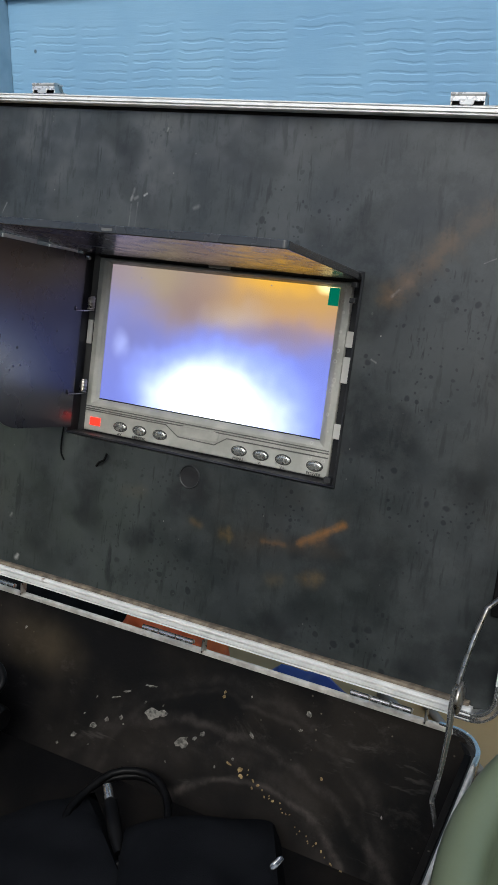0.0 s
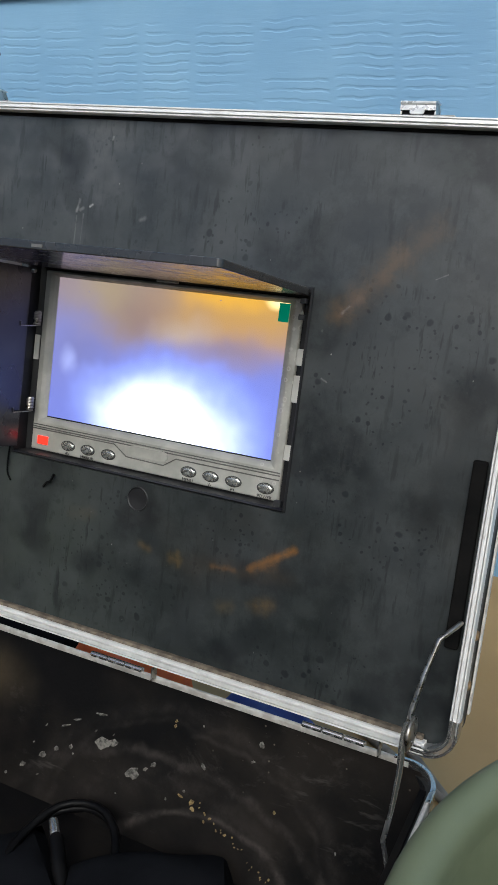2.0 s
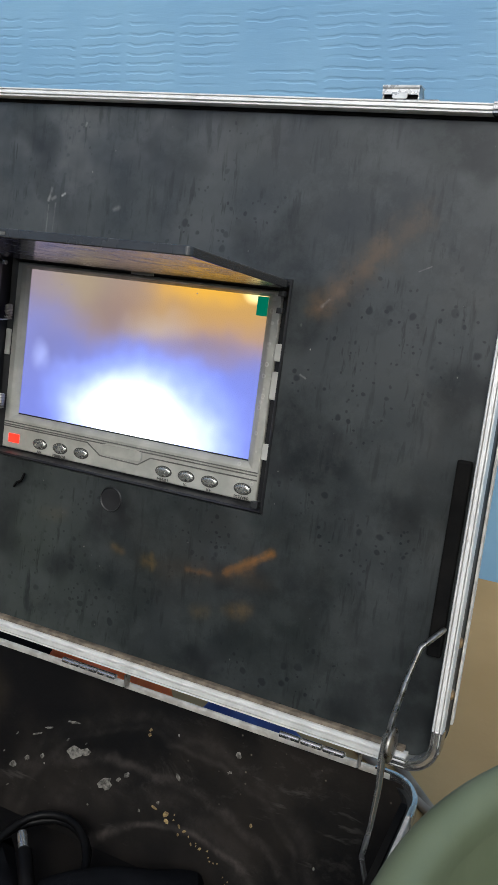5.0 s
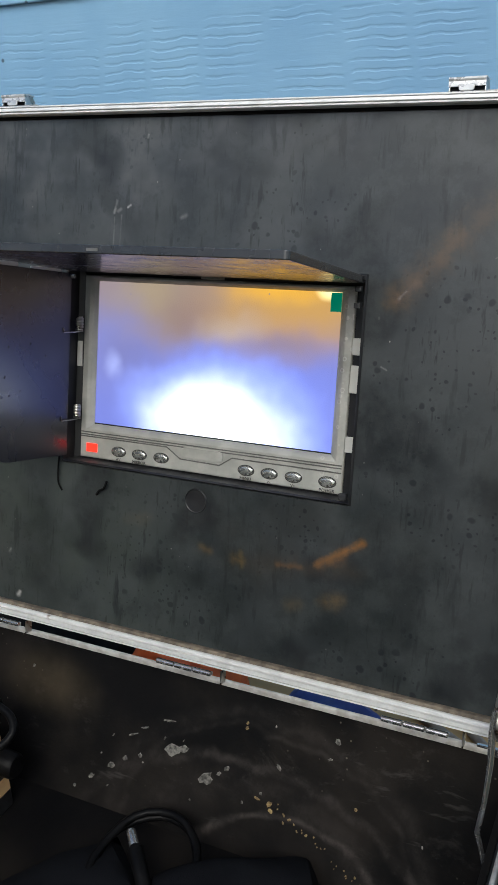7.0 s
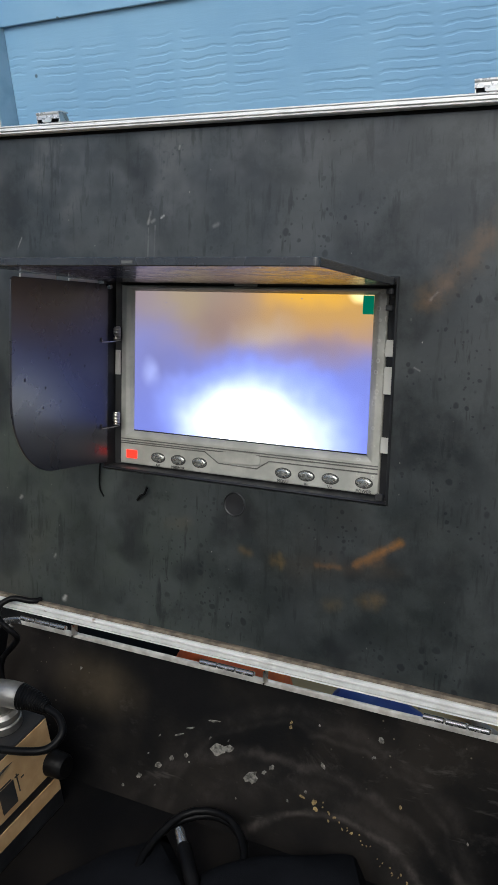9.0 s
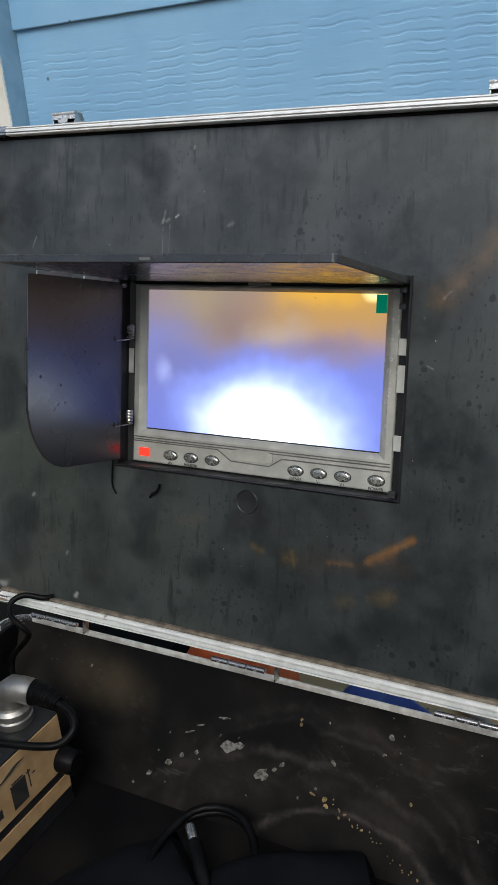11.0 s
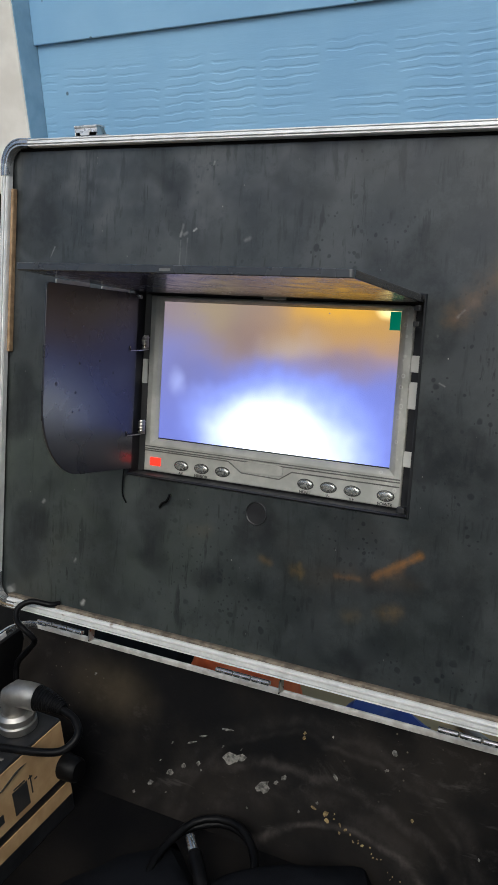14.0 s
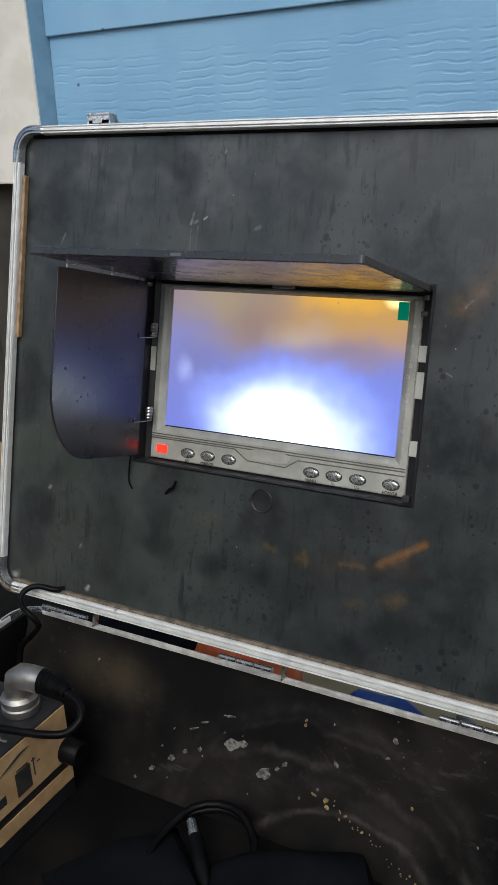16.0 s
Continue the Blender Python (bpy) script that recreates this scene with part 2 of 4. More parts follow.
def tray_lining_material(name, scuffs=(), tones=((0.0032, 0.0031, 0.0035), (0.0100, 0.0084, 0.0072))):
    """Black lining, browned by dirt; scuffs: rings (x, z, radius, width, strength)."""
    n = Net(name)
    base = n.mix(n.ramp(n.noise(14, 5, 0.6), 0.38, 0.7), tones[0], tones[1])
    d, c = n.cells(170)
    base = n.mix(n.math("MULTIPLY", n.ramp(d, 0.13, 0.05), n.math("MULTIPLY", n.ramp(n.noise(18, 3), 0.54, 0.7), 0.6)), base, (0.16, 0.14, 0.11))
    x, y, z = n.xyz()
    for cx, cz, rad, w, k in scuffs:
        r = n.math("SQRT", n.math("ADD", n.math("POWER", n.math("SUBTRACT", x, cx), 2.0), n.math("POWER", n.math("MULTIPLY", n.math("SUBTRACT", z, cz), 1.5), 2.0)))
        off = n.math("ADD", n.math("SUBTRACT", r, rad), n.math("MULTIPLY", n.math("SUBTRACT", n.noise(34, 3), 0.5), 0.020))
        ring = n.math("MULTIPLY", n.math("MULTIPLY", n.ramp(n.math("ABSOLUTE", off), w, 0.0), n.ramp(x, -0.10, 0.05, 0.25, 1.0)), n.ramp(n.noise(60, 6, 0.7, None, 0.15), 0.38, 0.68, 0.25, 1.0))
        base = n.mix(n.math("MULTIPLY", ring, k), base, (0.070, 0.060, 0.054))
    if scuffs:
        scrape = n.ramp(n.noise(34, 6, 0.72, n.scaled((1, 1, 1.8)), 0.3), 0.56, 0.74)
        base = n.mix(n.math("MULTIPLY", scrape, 0.30), base, (0.060, 0.052, 0.047))
        hair = n.ramp(n.noise(48, 4, 0.6, n.scaled((0.6, 1, 3.2)), 0.4), 0.62, 0.72)
        base = n.mix(n.math("MULTIPLY", hair, n.ramp(n.noise(11, 2), 0.48, 0.62, 0.0, 0.35)), base, (0.08, 0.073, 0.066))
        bloom = n.math("SQRT", n.math("ADD", n.math("POWER", n.math("DIVIDE", n.math("ADD", x, 0.106), 0.045), 2.0), n.math("POWER", n.math("DIVIDE", n.math("SUBTRACT", z, 0.018), 0.022), 2.0)))
        base = n.mix(n.math("MULTIPLY", n.ramp(bloom, 1.1, 0.1), n.math("MULTIPLY", n.noise(40, 4), 0.75)), base, (0.075, 0.058, 0.036))
    n.bump(n.noise(500, 2), 0.25, 0.0004)
    return n.done(base, n.ramp(n.noise(25, 3), 0.3, 0.7, 0.55, 0.78), spec=0.08)


def siding_material():
    """Blue paint over boards embossed with a wavy wood grain."""
    n = Net("blue painted siding")
    x, y, z = n.xyz()
    run = n.math("ADD", n.math("MULTIPLY", x, 15.0), n.math("MULTIPLY", n.noise(3, 2), 1.5))
    col = n.math("FLOOR", run)
    along = n.math("FRACT", run)
    ends = n.math("MULTIPLY", n.ramp(along, 0.02, 0.16), n.ramp(along, 0.98, 0.86))
    step = n.math("FRACT", n.math("MULTIPLY", n.math("SINE", n.math("MULTIPLY", col, 12.9898)), 43.7))
    lift = n.math("MULTIPLY", n.math("SUBTRACT", n.noise(34, 3, 0.55, n.scaled((1, 1, 0.8))), 0.5), 0.009)
    wave = n.math("ADD", n.math("ADD", z, lift), n.math("MULTIPLY", step, 0.009))
    line = n.math("SINE", n.math("MULTIPLY", wave, 2 * math.pi / 0.0086))
    line = n.ramp(line, 0.35, 1.0)
    band = n.math("MULTIPLY", n.ramp(n.math("ABSOLUTE", n.math("SUBTRACT", z, 0.0145)), 0.046, 0.026), n.ramp(n.noise(9, 2, 0.5, n.scaled((1, 1, 3))), 0.36, 0.5))
    n.bump(n.math("MULTIPLY", n.math("MULTIPLY", n.math("MULTIPLY", line, ends), band), n.ramp(n.noise(34, 3), 0.32, 0.54, -0.15, -1.0)), 0.36, 0.0016)
    n.bump(n.noise(60, 4, 0.6, n.scaled((0.35, 1, 2.5))), 0.18, 0.0015)
    n.bump(n.noise(900, 2), 0.12, 0.0003)
    tone = n.mix(n.ramp(n.noise(7, 4), 0.3, 0.7), (0.196, 0.362, 0.550), (0.234, 0.412, 0.595))
    d, c = n.cells(16)
    tone = n.mix(n.math("MULTIPLY", n.ramp(d, 0.045, 0.02), 0.8), tone, (0.03, 0.05, 0.06))
    return n.done(tone, n.ramp(n.noise(14, 3), 0.3, 0.7, 0.42, 0.55), spec=0.4)


def ground_material():
    n = Net("tan painted floor")
    base = n.mix(n.ramp(n.noise(6, 5), 0.3, 0.7), (0.31, 0.205, 0.090), (0.40, 0.270, 0.125))
    d, c = n.cells(38)
    base = n.mix(n.math("MULTIPLY", n.ramp(d, 0.07, 0.03), 0.8), base, (0.06, 0.045, 0.03))
    n.bump(n.noise(240, 4), 0.3, 0.0006)
    return n.done(base, 0.6, spec=0.35)


def screen_material():
    """The lit picture on the screen: out-of-focus orange and blue light round a white glare."""
    n = Net("lit screen")
    x, y, z = n.xyz()
    wob = n.math("MULTIPLY", n.math("SUBTRACT", n.noise(22, 3), 0.5), 0.034)
    wob2 = n.math("MULTIPLY", n.math("SUBTRACT", n.noise(20, 3, 0.5, n.vec("ADD", n.co, (3, 1, 2))), 0.5), 0.030)
    u, v = n.math("ADD", x, wob), n.math("ADD", z, wob2)

    def blob(cx, cz, rx, rz, inner=0.0):
        a = n.math("DIVIDE", n.math("SUBTRACT", u, cx), rx)
        b = n.math("DIVIDE", n.math("SUBTRACT", v, cz), rz)
        return n.ramp(n.math("SQRT", n.math("ADD", n.math("MULTIPLY", a, a), n.math("MULTIPLY", b, b))), 1.0, inner)

    c = n.mix(n.ramp(n.math("ADD", z, n.math("MULTIPLY", wob2, 1.5)), -0.006, 0.034), (0.108, 0.122, 0.35), (0.175, 0.125, 0.105))
    c = n.mix(n.math("MULTIPLY", blob(-0.070, 0.010, 0.045, 0.060), 0.7), c, (0.135, 0.130, 0.265))
    c = n.mix(n.math("MULTIPLY", blob(-0.044, 0.040, 0.042, 0.020), 0.6), c, (0.22, 0.165, 0.095))
    c = n.mix(n.math("MULTIPLY", blob(-0.016, 0.028, 0.034, 0.020), 0.6), c, (0.15, 0.095, 0.085))
    c = n.mix(n.math("MULTIPLY", blob(0.055, 0.036, 0.082, 0.036, 0.1), 0.95), c, (0.31, 0.165, 0.045))
    c = n.mix(n.math("MULTIPLY", blob(0.040, 0.044, 0.045, 0.014, 0.1), 0.8), c, (0.47, 0.235, 0.020))
    c = n.mix(n.math("MULTIPLY", blob(0.012, 0.020, 0.034, 0.016), 0.5), c, (0.31, 0.235, 0.18))
    c = n.mix(n.math("MULTIPLY", blob(0.040, 0.010, 0.050, 0.014), 0.85), c, (0.15, 0.105, 0.120))
    c = n.mix(n.math("MULTIPLY", blob(-0.050, -0.002, 0.040, 0.024), 0.6), c, (0.105, 0.100, 0.21))
    c = n.mix(n.math("MULTIPLY", blob(-0.066, -0.010, 0.012, 0.012), 0.6), c, (0.26, 0.28, 0.52))
    c = n.mix(n.math("MULTIPLY", blob(0.012, -0.030, 0.092, 0.055), 0.95), c, (0.17, 0.22, 0.64))
    c = n.mix(n.math("MULTIPLY", blob(0.008, -0.032, 0.080, 0.043, 0.1), 0.88), c, (0.38, 0.46, 0.95))
    c = n.mix(blob(0.008, -0.036, 0.060, 0.036, 0.0), c, (1.0, 1.0, 1.0))
    c = n.mix(blob(0.070, 0.045, 0.012, 0.008, 0.2), c, (0.8, 0.62, 0.25))
    d, k = n.cells(70)
    c = n.mix(n.ramp(d, 0.035, 0.015), c, (0.12, 0.10, 0.16))
    n.set(n.b.inputs["Emission Color"], c)
    n.b.inputs["Emission Strength"].default_value = SCREEN_LIGHT
    n.bump(n.noise(300, 2), 0.02, 0.0002)
    return n.done((0.01, 0.01, 0.012), 0.25)


SCREEN_LIGHT = 2.1


def lamp_material(name, tone, strength):
    n = Net(name)
    n.b.inputs["Emission Color"].default_value = (*tone, 1)
    n.b.inputs["Emission Strength"].default_value = strength
    return n.done(tuple(0.5 * v for v in tone), 0.4)


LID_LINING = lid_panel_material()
TRAY_LINING = tray_lining_material("dirty black tray lining")
REAR_LINING = tray_lining_material("scuffed black tray lining", ((0.055, -0.0367, 0.101, 0.010, 0.22), (0.055, -0.0367, 0.092, 0.004, 0.25), (0.073, -0.0582, 0.0625, 0.0045, 0.65), (0.0455, -0.0788, 0.1275, 0.007, 0.42), (0.050, -0.060, 0.080, 0.022, 0.22)), ((0.0040, 0.0038, 0.0041), (0.0150, 0.0125, 0.0108)))
SIDING = siding_material()
GROUND = ground_material()
SCREEN = screen_material()
RED_LIGHT = lamp_material("red light", (1.0, 0.03, 0.015), 1.6)


def rail_material():
    n = Net("dull oxidised aluminium")
    tone = n.mix(n.ramp(n.noise(130, 4), 0.35, 0.65), (0.72, 0.71, 0.69), (0.82, 0.81, 0.79))
    grime = n.ramp(n.noise(55, 5, 0.65), 0.54, 0.72)
    tone = n.mix(n.math("MULTIPLY", grime, 0.22), tone, (0.24, 0.20, 0.16))
    d, c = n.cells(75)
    spot = n.math("MULTIPLY", n.ramp(d, 0.15, 0.06), n.ramp(n.first(c), 0.72, 0.8))
    tone = n.mix(n.math("MULTIPLY", spot, 0.8), tone, (0.20, 0.10, 0.045))
    n.bump(n.noise(420, 3), 0.25, 0.0003)
    return n.done(tone, n.ramp(n.noise(90, 3), 0.3, 0.7, 0.38, 0.55), 0.25)


ALUMINIUM = rail_material()
RIM_METAL = plain("chalky aluminium rim", (0.50, 0.46, 0.42), (0.68, 0.65, 0.61), 0.6, 0.1, 150, 500, 0.3, 0.3)
CHROME = plain("worn chrome", (0.55, 0.545, 0.54), (0.61, 0.605, 0.595), 0.22, 0.9, 25, 400, 0.05)
PLATED = plain("bright plated steel", (0.52, 0.515, 0.50), (0.68, 0.675, 0.66), 0.3, 0.55, 90, 500, 0.15)
STEEL = plain("stained steel", (0.32, 0.28, 0.23), (0.56, 0.55, 0.53), 0.32, 1.0, 110, 500, 0.25)
BRUSHED = plain("brushed dull metal", (0.30, 0.28, 0.25), (0.42, 0.40, 0.37), 0.42, 0.9, 80, 900, 0.2)
RUSTY = plain("rusted brass", (0.20, 0.10, 0.04), (0.42, 0.28, 0.14), 0.5, 0.7, 200, 500, 0.4)
BLACK = plain("black plastic", (0.009, 0.009, 0.010), (0.017, 0.017, 0.018), 0.45, 0.0, 50, 700, 0.2)
RUBBER = plain("black rubber", (0.0024, 0.0024, 0.0028), (0.0052, 0.0050, 0.0052), 0.42, 0.0, 60, 600, 0.2, 0.10)
HOOD = plain("satin black sunshade", (0.020, 0.020, 0.022), (0.036, 0.036, 0.037), 0.22, 0.0, 30, 260, 0.03, 0.8)


def flap_material():
    n = Net("satin black flap with drops")
    d, c = n.cells(210)
    x, y, z = n.xyz()
    near = n.ramp(n.math("SQRT", n.math("ADD", n.math("POWER", n.math("ADD", y, 0.002), 2.0), n.math("POWER", n.math("ADD", z, 0.006), 2.0))), 0.046, 0.018)
    drop = n.math("MULTIPLY", n.math("MULTIPLY", n.ramp(d, 0.30, 0.18), n.ramp(n.first(c), 0.45, 0.55)), near)
    n.bump(drop, 0.5, 0.0006)
    n.bump(n.noise(600, 2), 0.1, 0.0003)
    return n.done(n.mix(drop, (0.018, 0.018, 0.024), (0.004, 0.004, 0.007)), n.math("ADD", n.ramp(n.noise(40, 3), 0.3, 0.7, 0.25, 0.32), n.math("MULTIPLY", drop, 0.35)), spec=0.85)


FLAP = flap_material()
FOAM = plain("black foam", (0.004, 0.004, 0.004), (0.008, 0.0075, 0.007), 0.9, 0.0, 60, 800, 0.5, 0.1)
FABRIC = plain("black fabric", (0.0030, 0.0034, 0.0046), (0.0058, 0.0063, 0.0080), 0.9, 0.0, 40, 1400, 0.6, 0.08)


def silver_material():
    n = Net("silver painted plastic")
    tone = n.mix(n.ramp(n.noise(70, 4), 0.35, 0.65), (0.37, 0.367, 0.33), (0.47, 0.463, 0.42))
    tone = n.mix(n.math("MULTIPLY", n.ramp(n.noise(38, 5, 0.65), 0.55, 0.75), 0.4), tone, (0.25, 0.24, 0.20))
    d, c = n.cells(230)
    ringed = n.math("MULTIPLY", n.ramp(n.math("ABSOLUTE", n.math("SUBTRACT", d, 0.26)), 0.10, 0.02), n.math("MULTIPLY", n.ramp(n.first(c), 0.40, 0.50), n.ramp(n.xyz()[0], 0.068, 0.076)))
    tone = n.mix(n.math("MULTIPLY", ringed, 0.5), tone, (0.62, 0.61, 0.57))
    n.bump(ringed, 0.4, 0.0004)
    n.bump(n.noise(1100, 2), 0.3, 0.0003)
    return n.done(tone, n.ramp(n.noise(160, 3), 0.3, 0.7, 0.36, 0.5), 0.2)


SILVER = silver_material()
DARK_SILVER = plain("darkened silver", (0.10, 0.098, 0.09), (0.16, 0.155, 0.145), 0.45, 0.2, 70, 900, 0.2)
SILVER_EDGE = plain("silver button", (0.40, 0.40, 0.37), (0.50, 0.495, 0.465), 0.24, 0.75, 90, 900, 0.15)
TAB = plain("pale silver clip", (0.50, 0.495, 0.46), (0.57, 0.565, 0.53), 0.5, 0.1, 40, 900, 0.1)
WOOD = plain("raw plywood edge", (0.22, 0.135, 0.07), (0.36, 0.235, 0.125), 0.7, 0.0, 150, 500, 0.4)
DIRTY_WOOD = plain("dirty plywood edge", (0.08, 0.064, 0.046), (0.18, 0.145, 0.105), 0.7, 0.0, 150, 500, 0.4)
SHELL = plain("black case shell", (0.012, 0.012, 0.013), (0.030, 0.029, 0.028), 0.5, 0.0, 45, 500, 0.3)
INK = plain("dark ink", (0.02, 0.02, 0.02), (0.04, 0.035, 0.03), 0.6)
CREAM = plain("cream label", (0.42, 0.255, 0.115), (0.52, 0.335, 0.165), 0.55, 0.0, 60, 600, 0.1)
WHITE = plain("off-white paint", (0.60, 0.57, 0.52), (0.70, 0.67, 0.62), 0.55, 0.0, 20, 400, 0.3)
TRIM_BLUE = plain("blue trim paint", (0.19, 0.32, 0.43), (0.24, 0.38, 0.50), 0.5, 0.0, 30, 400, 0.25)
GREEN = plain("sage green plastic", (0.112, 0.132, 0.076), (0.135, 0.156, 0.092), 0.5, 0.0, 14, 500, 0.1)
# Added glow stands in for screen light passing through the film tab.
FILM_GREEN = lamp_material("green film with added glow", (0.0, 0.16, 0.09), 0.8)
ORANGE = plain("orange plastic", (0.72, 0.12, 0.03), (0.82, 0.17, 0.04), 0.5)
BLUE = plain("deep blue plastic", (0.012, 0.035, 0.20), (0.02, 0.05, 0.27), 0.5)
FLAKE = plain("pale flakes", (0.035, 0.032, 0.027), (0.17, 0.16, 0.14), 0.8, 0.0, 420)
YELLOW = plain("yellow flakes", (0.10, 0.066, 0.025), (0.28, 0.20, 0.08), 0.7, 0.0, 420)
GREY_PVC = plain("grey weathered rod", (0.15, 0.125, 0.10), (0.26, 0.22, 0.18), 0.6)
UNSEEN_WALL = plain("unseen wall boards", (0.13, 0.115, 0.095), (0.22, 0.195, 0.165), 0.7, 0.0, 9)
DARK = plain("near-black board", (0.02, 0.018, 0.016), (0.045, 0.04, 0.035), 0.7, 0.0, 12)

# ---- making meshes ----
WM = {}
UP = (Matrix.Identity(4), 1.0)                       # true axes, metres
LID = (Matrix.Translation(SIZE * SHIFT) @ TURNED, SIZE)  # the lid's own axes


def thing(name, at, label, category, group="", kind=""):
    ob = new(name)
    ob.location = at
    WM[ob] = Matrix.Translation(at)
    ob.empty_display_size = 0.02
    return tagged(ob, label, category, group, kind)


def part(name, bm, material, parent=None, label="", axes=UP, smooth=False):
    """Links a bmesh as one mesh object, with its origin in its middle, under its thing."""
    bmesh.ops.recalc_face_normals(bm, faces=bm.faces)
    m, s = axes
    co = np.array([v.co for v in bm.verts])
    c = Vector((co.min(0) + co.max(0)) / 2)
    for v in bm.verts:
        v.co = (v.co - c) * s
    me = bpy.data.meshes.new(name)
    bm.to_mesh(me)
    bm.free()
    me.materials.append(material)
    if smooth:
        me.shade_smooth()
        me.set_sharp_from_angle(angle=radians(38))
    ob = new(name, me)
    w = m @ Matrix.Translation(c * s)
    WM[ob] = w
    if parent:
        ob.parent = parent
        ob.matrix_basis = WM[parent].inverted() @ w
    else:
        ob.matrix_basis = w
    return tagged(ob, label)


def again(ob, name, parent, w):
    """Another object on the same mesh, at the world pose w."""
    o = new(name, ob.data)
    WM[o] = w
    o.parent = parent
    o.matrix_basis = WM[parent].inverted() @ w
    return o


def box(lo, hi, bevel=0.0, bm=None, seg=2):
    b = bmesh.new()
    r = bmesh.ops.create_cube(b, size=1)["verts"]
    for v in r:
        v.co = Vector((lo[i] + (v.co[i] + 0.5) * (hi[i] - lo[i]) for i in range(3)))
    if bevel:
        bmesh.ops.bevel(b, geom=b.edges[:], offset=bevel, segments=seg, affect="EDGES", profile=0.5)
    return join(bm, b)


def join(bm, b):
    if bm is None:
        return b
    me = bpy.data.meshes.new("tmp")
    b.to_mesh(me)
    b.free()
    bm.from_mesh(me)
    bpy.data.meshes.remove(me)
    return bm


def spline(pts, n=8):
    """A smooth line through points."""
    p = [Vector(q) for q in pts]
    p = [2 * p[0] - p[1]] + p + [2 * p[-1] - p[-2]]
    out = []
    for a, b, c, d in zip(p, p[1:], p[2:], p[3:]):
        for i in range(n):
            t = i / n
            out.append(0.5 * (2 * b + (c - a) * t + (2 * a - 5 * b + 4 * c - d) * t * t + (3 * b - a - 3 * c + d) * t ** 3))
    return out + [p[-2]]


def tube(pts, r, seg=10, bm=None, flat=1.0):
    """A tube along points; r may be one radius or one a point."""
    bm = bm or bmesh.new()
    pts = [Vector(p) for p in pts]
    rs = r if isinstance(r, (list, tuple)) else [r] * len(pts)
    side, rings = None, []
    for i, p in enumerate(pts):
        d = (pts[min(i + 1, len(pts) - 1)] - pts[max(i - 1, 0)]).normalized()
        if side is None:
            side = d.orthogonal().normalized()
        side = (side - d * side.dot(d)).normalized()
        up = d.cross(side)
        rings.append([bm.verts.new(p + rs[i] * (side * math.cos(a) + up * flat * math.sin(a))) for a in (2 * math.pi * k / seg for k in range(seg))])
    for a, b in zip(rings, rings[1:]):
        for k in range(seg):
            bm.faces.new((a[k], a[(k + 1) % seg], b[(k + 1) % seg], b[k]))
    bm.faces.new(rings[0][::-1]), bm.faces.new(rings[-1])
    return bm


def lathe(profile, centre, seg=64, axis="z", arc=2 * math.pi):
    """A body turned round an axis from (radius, height) pairs."""
    bm = bmesh.new()
    full = arc > 6.28
    rings = []
    for k in range(seg if full else seg + 1):
        a = arc * k / seg
        ring = []
        for r, h in profile:
            q = {"z": (r * math.cos(a), r * math.sin(a), h), "y": (r * math.cos(a), h, r * math.sin(a)), "x": (h, r * math.cos(a), r * math.sin(a))}[axis]
            ring.append(bm.verts.new(Vector(centre) + Vector(q)))
        rings.append(ring)
    for a, b in zip(rings, rings[1:] + (rings[:1] if full else [])):
        for i in range(len(profile) - 1):
            bm.faces.new((a[i], b[i], b[i + 1], a[i + 1]))
    bmesh.ops.remove_doubles(bm, verts=bm.verts, dist=1e-6)
    return bm


def slab(outline, thick, axis, bevel=0.0):
    """A plate: outline of 3D points in one plane, thickened along a vector."""
    bm = bmesh.new()
    f = bm.faces.new([bm.verts.new(p) for p in outline])
    r = bmesh.ops.extrude_face_region(bm, geom=[f])
    bmesh.ops.translate(bm, verts=[v for v in r["geom"] if isinstance(v, bmesh.types.BMVert)], vec=Vector(axis) * thick)
    if bevel:
        bmesh.ops.recalc_face_normals(bm, faces=bm.faces)
        bmesh.ops.bevel(bm, geom=[e for e in bm.edges if e.calc_face_angle(0) > 0.9], offset=bevel, segments=2, affect="EDGES", profile=0.5)
    return bm


def sweep(path, profile, to3d):
    """Sweeps (outward, lifted) pairs along a flat path of (point, outward normal)."""
    bm = bmesh.new()
    rings = [[bm.verts.new(to3d(p[0] + a * n[0], p[1] + a * n[1], b)) for a, b in profile] for p, n in path]
    k = len(profile)
    for r, q in zip(rings, rings[1:]):
        for i in range(k):
            bm.faces.new((r[i], r[(i + 1) % k], q[(i + 1) % k], q[i]))
    bm.faces.new(rings[0][::-1]), bm.faces.new(rings[-1])
    return bm


RAIL = [(0.0, -0.0055), (0.0, 0.0016), (-0.0004, 0.0026), (-0.0014, 0.0026), (-0.0016, 0.0002), (-0.0022, 0.0002), (-0.0024, 0.0027), (-0.0050, 0.0030),
        (-0.0052, 0.0002), (-0.0059, 0.0002), (-0.0062, 0.0026), (-0.0074, 0.0025), (-0.0082, 0.0012), (-0.0082, -0.003)]


